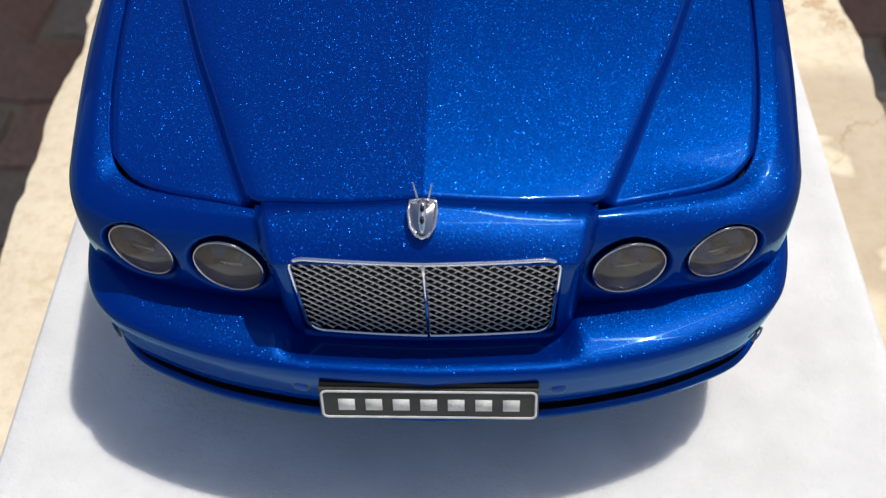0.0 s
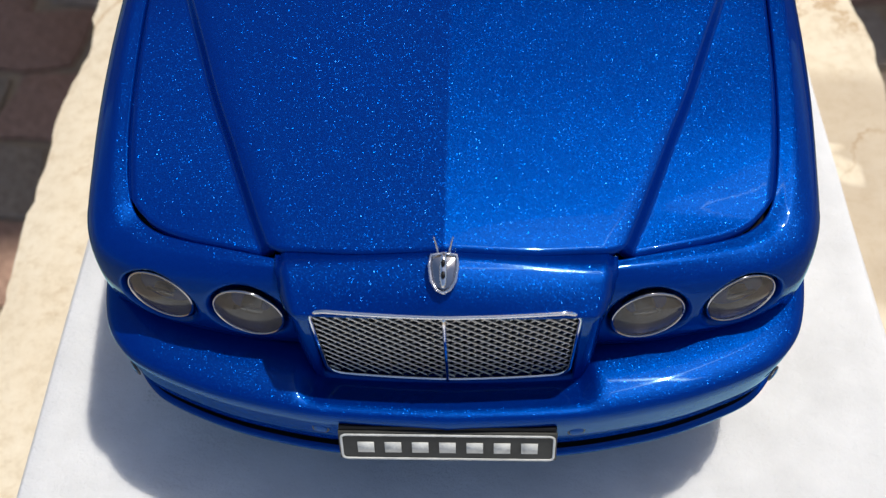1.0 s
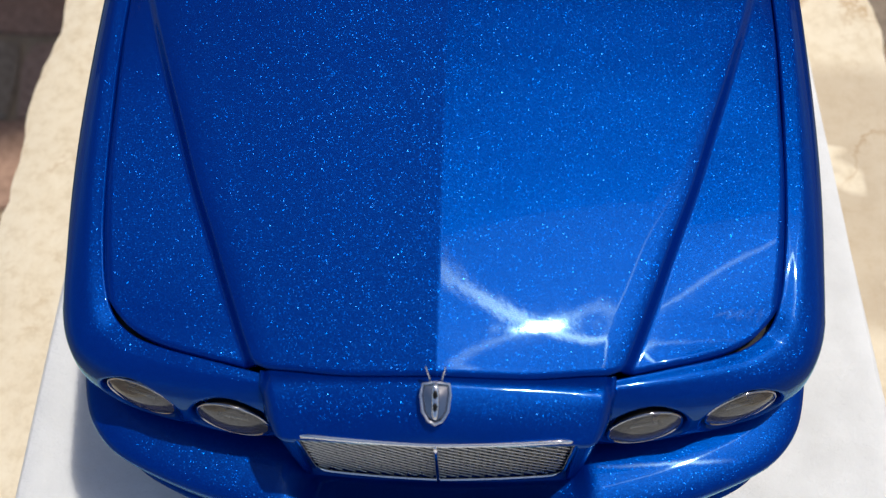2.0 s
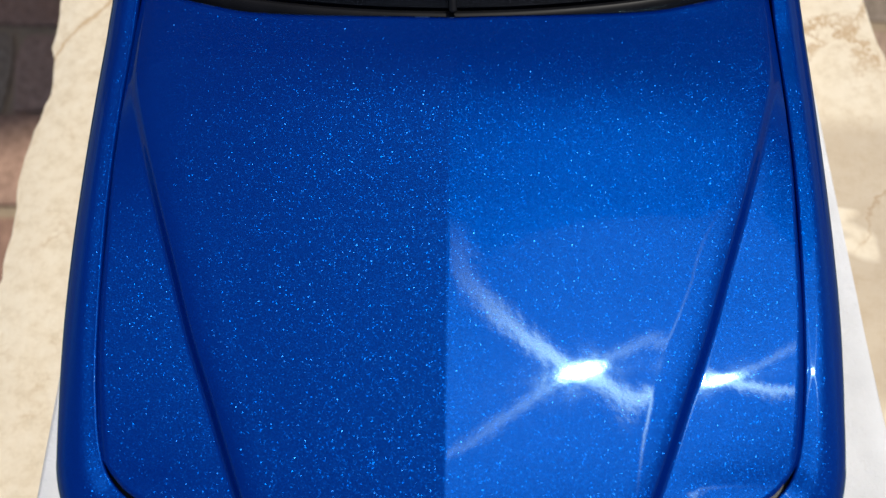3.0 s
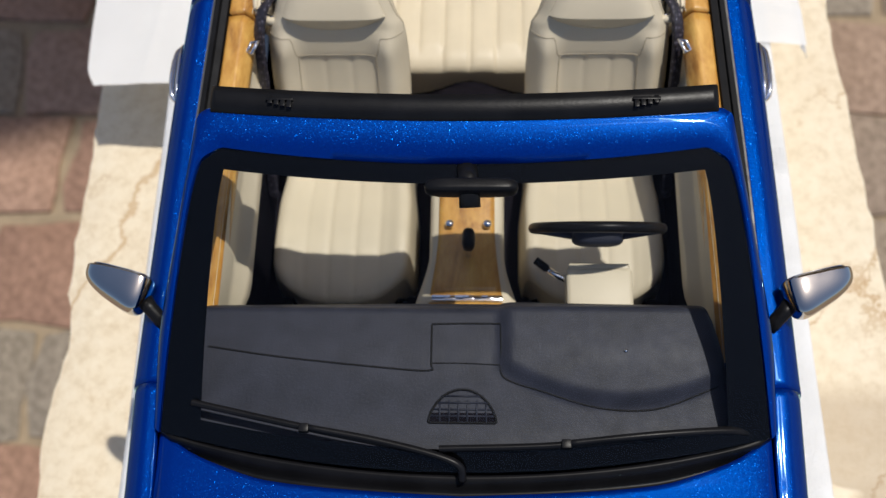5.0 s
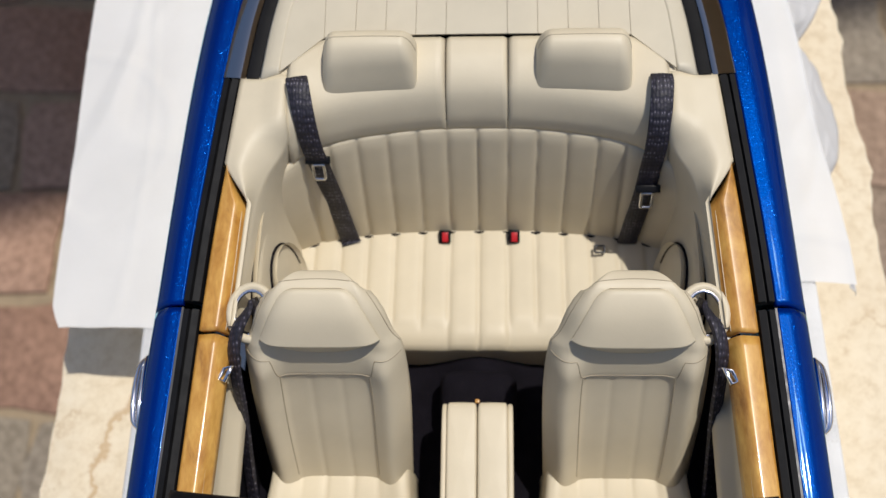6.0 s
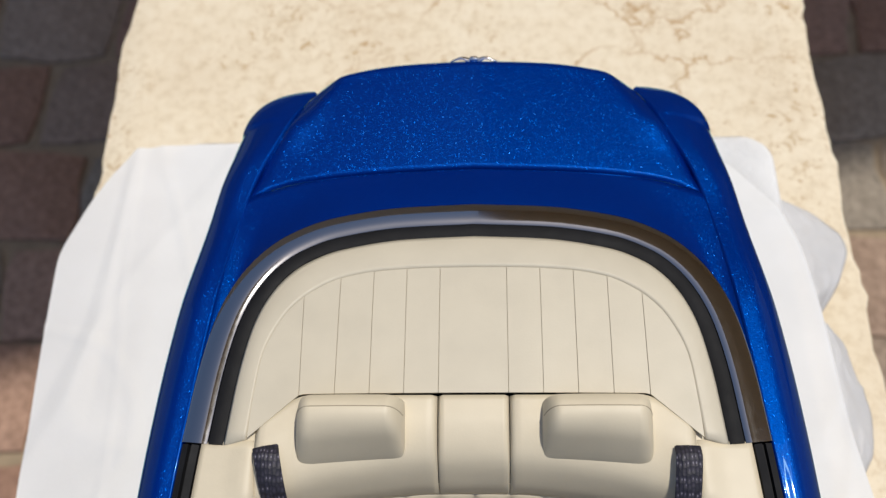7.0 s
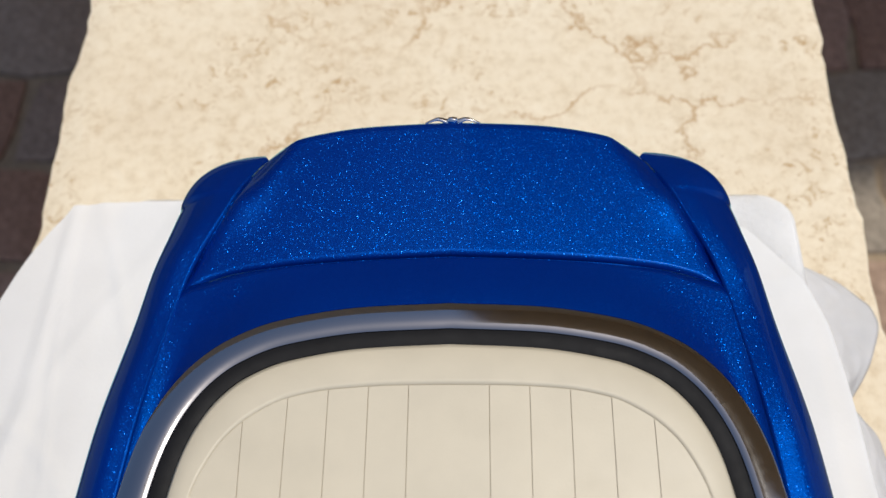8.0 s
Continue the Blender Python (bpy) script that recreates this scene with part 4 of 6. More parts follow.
def build_boot():
    fall = ((0.0, 0.0), (0.014, -0.012), (0.022, -0.035), (0.026, -0.075), (0.020, -0.20), (0.0, -0.36))

    def fn(u, v):
        a = abs(u)
        if v <= 1:
            x = a * 0.655
            for _ in range(4):
                y = mix(lid_y(min(0.665, x * 1.01)) + 0.008, lid_back(x), v)
                x = a * lid_side(y)
            z = mix(1.006 - 0.02 * a ** 3, 0.984 - 0.016 * a ** 2, v) + 0.010 * v * (1 - v)
            z += 0.012 * smooth((v - 0.2) / 0.4) * (1 - smooth((v - 0.6) / 0.4)) * bump(a - 0.93, 0.10) - 0.034 * smooth((a - 0.84) / 0.16) * smooth((v - 0.55) / 0.45)
            z -= 0.010 * smooth((a - 0.95) / 0.05) * smooth(v / 0.2) * (1 - smooth((v - 0.6) / 0.4))
        else:
            x = a * lid_side(lid_back(a * 0.525))
            dy, dz = fall[int(round((v - 1) * 5))]
            y, z = lid_back(x) + dy, 0.984 - 0.016 * a ** 2 + dz - 0.034 * smooth((a - 0.84) / 0.16)
        return (math.copysign(x, u), y, z)
    lid = part("boot_lid", Geo().grid(fn, steps(90, -1, 1), steps(26) + [1.2, 1.4, 1.6, 1.8, 2.0]), PAINT, car, edge=0.05)
    g = Geo()
    for side in (1, -1):
        g.sweep(spline([(side * 0.012, 5.326, 0.973), (side * 0.04, 5.332, 0.979), (side * 0.075, 5.322, 0.973)], 4), rounds(0.009, 8, 0.5), size=lambda s: 1.1 - 0.8 * s)
    g.puff((0, 5.330, 0.974), (0.016, 0.010, 0.012), 0.8, nu=12, nv=8)
    part("boot_emblem", g, CHROME, lid, "small chrome winged badge")
    # tail panel and rear bumper
    part("tail_panel", Geo().grid(lambda u, z: (u, 5.315 - 0.05 * (abs(u) / 0.6) ** 4, z), steps(24, -0.60, 0.60), steps(6, 0.40, 0.66)), PAINT, car)
    bx = curve((0, 0.0), (0.4, 0.45), (0.65, 0.68), (0.82, 0.81), (1.0, 0.885))
    by = curve((0, 5.360), (0.4, 5.350), (0.65, 5.30), (0.82, 5.18), (1.0, 4.85))
    prof = ((0.12, 0.545), (0.03, 0.54), (0.0, 0.50), (0.0, 0.40), (0.03, 0.30), (0.2, 0.27))
    part("rear_bumper", Geo().grid(lambda s, j: (math.copysign(bx(abs(s)) - prof[int(j)][0] * abs(s) ** 2, s), by(abs(s)) - prof[int(j)][0] * (1 - 0.6 * abs(s) ** 2), prof[int(j)][1]), steps(60, -1, 1), list(range(6))), PAINT, car)
    for side in (1, -1):
        part("tail_lamp", Geo().puff((side * 0.58, 5.262, 0.74), (0.075, 0.028, 0.055), 0.6), RED, car, "red tail lamp")


build_boot()


def build_underside():
    part("chassis", Geo().box((0, 2.8, 0.235), (0.80, 2.35, 0.02)), BLACK, car, bevel=0.01)
    for y in WHEELS:
        for side in (1, -1):
            prof = [(0.26, -0.09), (0.31, -0.10), (0.335, -0.075), (0.340, 0.0), (0.335, 0.075), (0.31, 0.10), (0.26, 0.09)]
            g = Geo().grid(lambda a, j: (side * 0.83 + prof[int(j)][1], y + prof[int(j)][0] * math.cos(a), 0.340 + prof[int(j)][0] * math.sin(a)), steps(47, 0, math.tau * 47 / 48), list(range(7)), ring=True)
            wheel = part("wheel", g, RUBBER, car, "black rubber tyre on a bright rim")
            rim = ((0.262, 0.088), (0.25, 0.07), (0.235, 0.03), (0.06, 0.05), (0.0, 0.06))
            part("rim", Geo().grid(lambda a, j: (side * (0.83 + rim[int(j)][1]), y + rim[int(j)][0] * math.cos(a), 0.340 + rim[int(j)][0] * math.sin(a)), steps(47, 0, math.tau * 47 / 48), list(range(5)), ring=True), BRUSHED, wheel, sharp=40)
            inner = Geo().grid(lambda a, x: (side * x, y + 0.37 * math.cos(a), 0.33 + 0.37 * math.sin(a)), steps(24, 0, math.pi), steps(4, 0.72, 0.93))
            part("wheel_arch", inner, BLACK, car)


build_underside()


# ---- windscreen, its frame, cowl and wipers ----
glass_w = curve((0, 0.828), (0.28, 0.800), (0.68, 0.750), (0.90, 0.712), (0.96, 0.692), (1.0, 0.640))


def glass_point(u, v, lift=0.0):
    a = u * u
    y = mix(1.790 + 0.10 * a, 2.530 + 0.045 * a, v)
    z = mix(0.985 + 0.012 * a, 1.355 + 0.008 * a, v) + 0.020 * v * (1 - v) * (1 - a) + lift
    return (u * glass_w(v), y - lift * 0.5, z)


def build_windscreen():
    screen = part("windscreen", Geo().grid(glass_point, steps(40, -1, 1), steps(24)), GLASS, car, "clear windscreen with a black border")
    screen.visible_shadow = False

    def border(p, v):
        side, q = int(p) % 4, p - int(p)
        ou, ov = ((mix(-1, 1, q), 0.0), (1.0, q), (mix(1, -1, q), 1.0), (-1.0, 1 - q))[side]
        iu, iv = ((mix(-0.868, 0.868, q), 0.075), (mix(0.868, 0.905, q), mix(0.075, 0.935, q)), (mix(0.905, -0.905, q), 0.935), (mix(-0.905, -0.868, q), mix(0.935, 0.075, q)))[side]
        return glass_point(mix(ou, iu, v), mix(ov, iv, v), -0.004)

    part("black_border", Geo().grid(border, steps(79, 0, 4 - 0.05), steps(3), ring=True), FRIT, screen, "gloss black band round the glass")
    # blue frame: pillars and header in one moulding with rounded corners
    pillar_x = curve((0, 0.860), (0.25, 0.838), (0.62, 0.774), (1.0, 0.703))

    def edges(q):
        """Inner and outer edge and their undersides; q runs up one pillar (0 to 1), over the header and down the other (2 to 3)."""
        side, q = (1, q) if q <= 1.5 else (-1, 3 - q)
        if q <= 1:
            inner = Vector(glass_point(1.0, q, 0.004)) + Vector((0.002, 0, 0))
            outer = Vector((pillar_x(q), mix(1.93, 2.672, q), mix(0.955, 1.402, q) + 0.02 * q * (1 - q)))
            under, foot = outer + Vector((-0.050, 0.028, -0.035)), inner + Vector((-0.045, 0.05, -0.035))
        else:
            u = 3 - 2 * q
            inner = Vector(glass_point(u, 1.0, 0.004))
            outer = Vector((u * 0.703, 2.630 + 0.042 * u * u, 1.418 - 0.016 * u * u))
            under, foot = outer + Vector((0, 0.008, -0.014)), inner + Vector((0, 0.08, -0.03))
        return [Vector((p.x * side, p.y, p.z)) for p in (inner, outer, under, foot)]

    def frame_loop(q, j):
        near = [edges(min(3.0, max(0.0, q + d))) for d in (-0.034, -0.017, 0.0, 0.012, 0.024)] if 0.9 < q < 2.1 else [edges(q)]
        inner, outer, under, foot = (sum((n[k] for n in near), Vector()) / len(near) for k in range(4))
        inner = edges(q)[0]
        out = (outer - inner).normalized()
        rise = Vector((out.x * 0.3, -0.10, 1.0)).normalized()
        arc = [inner.lerp(outer, k / 6) + rise * 0.013 * math.sin(math.pi * min(1.0, k / 6) ** 0.8) for k in range(7)]
        return ([inner + Vector((0, 0.004, -0.012))] + arc + [outer.lerp(under, 0.25) + out * 0.003, under, foot])[int(j)]

    rows = steps(40, 0, 0.9) + steps(24, 0.908, 1.1) + steps(50, 1.115, 1.885) + steps(24, 1.9, 2.092) + steps(40, 2.1, 3.0)
    part("windscreen_frame", Geo().grid(frame_loop, rows, list(range(11)) + [0]).flipped(), PAINT, car, "blue windscreen pillars and header rail", sharp=60)

    def trim(u, j):
        a = u * u
        y, z = 2.622 + 0.036 * a, 1.418 - 0.012 * a
        e = 1 - 0.45 * max(0.0, (abs(u) - 0.975) / 0.025) ** 2
        loop = [(y, z - 0.006), (y + 0.003, z + 0.010 * e), (y + 0.020, z + 0.022 * e), (y + 0.045, z + 0.028 * e), (y + 0.066, z + 0.025 * e), (y + 0.078, z + 0.004), (y + 0.04, z - 0.04)]
        if abs(u) > 1:
            return (math.copysign(0.668, u), y + 0.04, z + 0.004)
        return (u * 0.668, *loop[int(j)])

    rail_trim = part("header_trim", Geo().grid(trim, [-1.01] + steps(24, -1, -0.97) + steps(60, -0.96, 0.96) + steps(24, 0.97, 1) + [1.01], list(range(7)) + [0]), BLACK, car, "black header trim with two roof latches", sharp=60)
    for side in (1, -1):
        g = Geo()
        for k in range(4):
            g.box((side * (0.452 + k * 0.017), 2.660 + 0.004 * k, 1.442), (0.006, 0.011, 0.005))
        g.box((side * 0.478, 2.674, 1.443), (0.036, 0.004, 0.005))
        part("roof_latch", g, BLACK, rail_trim, bevel=0.0015, sharp=40)

    def cowl(u, v):
        x = u * 0.835
        y = mix(rear_edge(abs(x)) - 0.02, mix(1.785 + 0.10 * u * u, 1.90, smooth((abs(u) - 0.97) / 0.03)), v)
        return (x, y, mix(0.968 - 0.03 * u * u, 0.976 + 0.012 * u * u, v) - 0.022 * bump(v - 0.45, 0.22))

    part("cowl", Geo().grid(cowl, steps(50, -1, 1), steps(10)), SATIN, car, "black plastic cowl below the windscreen", edge=0.02)

    def wiper(points, arm, name_at):
        blade = [Vector(p) for p in points]
        w = part("wiper", Geo().sweep(spline(blade, 8), [(-0.007, -0.012), (-0.009, 0.006), (-0.003, 0.013), (0.003, 0.013), (0.009, 0.006), (0.007, -0.012)]), BLACK, car, "black wiper lying on the windscreen", sharp=50)
        part("wiper_arm", Geo().sweep(spline(arm, 8), rounds(0.010, 8, 0.7), size=lambda s: 1.15 - 0.35 * s), BLACK, w)
        part("wiper_joint", Geo().box(name_at, (0.013, 0.012, 0.012)), BLACK, w, bevel=0.003, sharp=40)

    wiper([(-0.735, 1.962, 1.040), (-0.42, 1.898, 1.030), (-0.10, 1.838, 1.022)], [(0.005, 1.765, 0.992), (-0.02, 1.812, 1.022), (-0.20, 1.860, 1.034), (-0.42, 1.898, 1.046)], (-0.424, 1.895, 1.040))
    wiper([(-0.060, 1.846, 1.022), (0.25, 1.858, 1.024), (0.56, 1.890, 1.030)], [(0.78, 1.905, 0.992), (0.70, 1.905, 1.020), (0.50, 1.885, 1.046), (0.28, 1.862, 1.040)], (0.279, 1.860, 1.034))


build_windscreen()


def build_mirrors():
    for side in (1, -1):
        turn = Matrix.Rotation(radians(side * 14.5), 3, "Z")

        def warp(q, p):
            out = (p.x * side + 1) / 2
            depth = mix(1.0, 0.40, out)
            return (q.x, q.y * (0.10 if p.y > 0 else depth), q.z * (1.0 - 0.25 * out) - 0.010 * max(0, -p.y))

        mirror = part("wing_mirror", Geo().puff((side * 0.994, 2.345, 1.002), (0.103, 0.120, 0.056), 0.58, warp, turn, 44, 22), MIRROR_SHELL, car, "chrome wing mirror, dimmed for dark reflections, on a black foot")
        g = Geo().sweep([(side * 0.862, 2.215, 0.955), (side * 0.882, 2.232, 0.970), (side * 0.902, 2.252, 0.984), (side * 0.925, 2.278, 0.992)], rounds(0.026, 12, 0.7), size=lambda s: 1.0 - 0.2 * math.sin(s * math.pi))
        part("mirror_foot", g, BLACK, mirror, "black plastic mirror foot")
        part("mirror_glass", Geo().puff((side * 0.992, 2.358, 1.000), (0.088, 0.003, 0.042), 0.6, None, turn, 24, 10), CHROME, mirror)


build_mirrors()


# ---- interior ----
def build_floor():
    part("carpet", Geo().grid(lambda u, v: (u * 0.80, v, 0.30 + 0.10 * bump(u, 0.16)), steps(30, -1, 1), steps(30, 1.80, 4.0)), CARPET, car, "black flocked carpet")
    part("rear_tunnel", Geo().puff((0, 3.215, 0.37), (0.125, 0.085, 0.115), 0.35), CARPET, car, "dark carpeted tunnel behind the console")
    # black sheet added under the hood so that its gaps look dark
    part("engine_bay_tray", Geo().grid(lambda u, v: (u * (shut_x(v) + 0.06), v, 0.84), steps(8, -1, 1), steps(8, 0.50, 1.95)), BLACK, car)
    part("bulkhead", Geo().grid(lambda u, z: (u * 0.86, 1.93, z), steps(4, -1, 1), steps(4, 0.25, 0.95)), BLACK, car)


build_floor()


def dash_z(x, y):
    hood = smooth((y - mix(1.965, 2.06, min(1, abs(x - 0.44) / 0.33) ** 2)) / 0.05) * smooth((x - 0.10) / 0.03)
    return 0.962 + 0.036 * smooth((y - 1.85) / 0.3) + 0.020 * hood - 0.06 * smooth((y - 2.235) / 0.05) ** 2


def build_dash():
    right = curve((1.84, 0.745), (2.06, 0.722), (2.20, 0.695), (2.30, 0.655))

    def fn(u, v):
        y = mix(1.85, 2.275 + 0.012 * math.sin(u * math.pi), v)
        x = mix(-0.755 + 0.02 * smooth((v - 0.9) / 0.1), right(y), u)
        return (x, y, dash_z(x, y))

    dash = part("dashboard", Geo().grid(fn, steps(90), steps(50)), DASH, car, "slate grey dashboard top", edge=0.06)
    part("dash_face", Geo().box((-0.03, 2.21, 0.76), (0.70, 0.05, 0.16)), CARPET, dash, bevel=0.02)

    # black tubes laid on the dash to paint the shade of its grooves
    def line(points, n=6, r=0.0028):
        return Geo().sweep([(p.x, p.y, dash_z(p.x, p.y) + 0.0006) for p in spline(points, n)], rounds(r, 6, 0.5), caps=False)

    part("dash_seam", line([(-0.72, 2.135, 0), (-0.50, 2.105, 0), (-0.18, 2.075, 0), (-0.09, 2.072, 0), (-0.088, 2.09, 0), (-0.088, 2.15, 0), (-0.088, 2.203, 0)]), RUBBER, dash)
    part("dash_seam", line([(-0.088, 2.205, 0), (0.0, 2.207, 0), (0.106, 2.207, 0)]), RUBBER, dash)
    part("dash_seam", line([(0.106, 2.205, 0), (0.107, 2.14, 0), (0.106, 2.07, 0), (0.13, 2.045, 0), (0.21, 2.020, 0), (0.37, 1.975, 0), (0.53, 1.972, 0), (0.70, 2.033, 0)]), RUBBER, dash)
    part("dash_seam", line([(-0.088, 2.092, 0), (0.0, 2.092, 0), (0.104, 2.088, 0)], r=0.0018), RUBBER, dash)
    # half-moon speaker vent
    arc = [(0.094 * math.cos(a) * (1 - 0.12 * math.sin(a)), 1.932 + 0.088 * math.sin(a), 0) for a in steps(20, 0, math.pi)]
    path = [(x, y, dash_z(x, y) + 0.002) for x, y, _ in arc] + [(x, 1.930, dash_z(x, 1.93) + 0.002) for x in steps(8, -0.09, 0.09)]
    vent = part("dash_vent", Geo().sweep(path, rounds(0.0035, 6), ring=True), RUBBER, dash, "half-moon slotted vent")
    pane = Geo().grid(lambda u, v: (u * 0.092 * math.sqrt(max(0.0, 1 - (v * 0.96) ** 2)), 1.931 + v * 0.086, dash_z(0, 1.97) - 0.004 + 0.006 * v), steps(12, -1, 1), steps(6))
    part("vent_pit", pane, CARPET, vent)
    for y in (1.948, 1.966, 1.984, 2.002):
        w = 0.090 * math.sqrt(1 - ((y - 1.932) / 0.092) ** 2)
        part("vent_slat", Geo().box((0, y, dash_z(0, y) + 0.001), (w, 0.0022, 0.003)), DASH, vent)
    for x in (-0.062, -0.036, -0.011, 0.014, 0.040, 0.066):
        top = 0.086 * math.sqrt(max(0.05, 1 - (x / 0.094) ** 2))
        part("vent_slat", Geo().box((x, 1.932 + top / 2, dash_z(0, 1.96) + 0.0025), (0.0024, top / 2, 0.003)), DASH, vent)
    # chrome bead added to make a bright glint on the binnacle
    part("speedometer_lamp", Geo().puff((0.45, 2.125, dash_z(0.45, 2.125) + 0.002), (0.006, 0.005, 0.004), 1.0, nu=12, nv=8), CHROME, dash)


build_dash()


def build_steering():
    tilt = Matrix.Rotation(radians(22), 3, "X")
    at = Vector((0.39, 2.515, 0.965))
    ring = [at + tilt @ Vector((0.187 * math.cos(a), 0, 0.187 * math.sin(a))) for a in steps(63, 0, math.tau * 63 / 64)]
    wheel = part("steering_wheel", Geo().sweep(ring, rounds(0.016, 12), up=tilt @ Vector((0, 1, 0)), ring=True), BLACK, car, "black leather steering wheel")
    part("wheel_hub", Geo().puff(at + tilt @ Vector((0, -0.025, 0)), (0.075, 0.03, 0.065), 0.6, turn=tilt), DASH, wheel)
    for a in (0, 180):
        b = radians(a)
        part("wheel_spoke", Geo().sweep([at + tilt @ Vector((0.06 * math.cos(b), -0.02, 0.06 * math.sin(b))), at + tilt @ Vector((0.183 * math.cos(b), 0, 0.183 * math.sin(b)))], rounds(0.016, 8, 0.5)), DASH, wheel)
    column = part("steering_column", Geo().box((0.400, 2.352, 0.845), (0.098, 0.072, 0.045)), CREAM, car, "cream steering column shroud", bevel=0.014, sharp=60)
    part("column_cap", Geo().box((0.400, 2.427, 0.850), (0.090, 0.010, 0.036)), CREAM, column, bevel=0.006)
    stalk = part("column_stalk", Geo().sweep([(0.320, 2.385, 0.860), (0.275, 2.405, 0.866), (0.245, 2.425, 0.870)], rounds(0.010, 10)), CHROME, column, "chrome stalk with a black tip")
    part("stalk_tip", Geo().sweep([(0.246, 2.424, 0.870), (0.228, 2.438, 0.872), (0.212, 2.450, 0.873)], rounds(0.013, 10)), BLACK, stalk)


build_steering()


def build_console():
    def body(u, v):
        y = mix(2.26, 2.78, v)
        w = mix(0.185, 0.118, smooth(v / 0.6))
        prof = ((-1.06, 0.30), (-1.03, 0.62), (-0.98, 0.675), (-0.86, 0.690), (0.86, 0.690), (0.98, 0.675), (1.03, 0.62), (1.06, 0.30))
        s, z = prof[int(u)]
        return (s * w, y, z)
    console = part("centre_console", Geo().grid(body, list(range(8)), steps(20)), CREAM, car, "cream console with wood veneer and gear lever", edge=0.02, sharp=70)
    def veneer(y0, y1):
        return Geo().grid(lambda u, y: (u * mix(0.122, 0.090, smooth((y - 2.28) / 0.35)), y, 0.694 + 0.006 * (1 - u * u)), steps(10, -1, 1), steps(12, y0, y1))
    part("veneer", veneer(2.27, 2.378), WOOD, console, "honey wood veneer", edge=0.012)
    part("veneer", veneer(2.402, 2.775), WOOD, console, "honey wood veneer", edge=0.012)
    part("chrome_bar", Geo().box((0.004, 2.390, 0.700), (0.112, 0.009, 0.006)), CHROME, console, bevel=0.003, sharp=40)
    for x in (-0.052, 0.008, 0.068):
        part("switch", Geo().box((x, 2.390, 0.706), (0.018, 0.006, 0.005)), CHROME, console, bevel=0.002, sharp=40)
    lever = part("gear_lever", Geo().puff((0.008, 2.560, 0.772), (0.021, 0.036, 0.030), 0.7), BLACK, console, "black gear knob")
    part("lever_stem", Geo().sweep([(0.006, 2.535, 0.700), (0.008, 2.552, 0.765)], rounds(0.010, 8)), CHROME, lever)
    for x in (-0.055, 0.066):
        part("console_knob", Geo().puff((x, 2.640, 0.712), (0.014, 0.014, 0.012), 0.8, nu=14, nv=8), CHROME, console)
    for side in (-1, 1):
        part("armrest_lid", Geo().puff((side * 0.0465, 2.965, 0.560), (0.0462, 0.185, 0.082), 0.16), CREAM, console, "cream leather armrest lid")
        part("armrest_cheek", Geo().puff((side * 0.099, 2.96, 0.52), (0.010, 0.195, 0.11), 0.3), CREAM, console)
    part("armrest_clasp", Geo().box((0, 3.150, 0.634), (0.007, 0.006, 0.006)), WOOD, console, bevel=0.002)


build_console()


def flute(x, seams, depth):
    """Convex pleats between seams: how far the cover stands out."""
    a = abs(x)
    for s0, s1 in zip(seams, seams[1:]):
        if s0 <= a < s1:
            f = 2 * (a - s0) / (s1 - s0) - 1
            return depth * (1 - 0.72 * abs(f) ** 4 - 0.28 * abs(f) ** 18)
    return depth


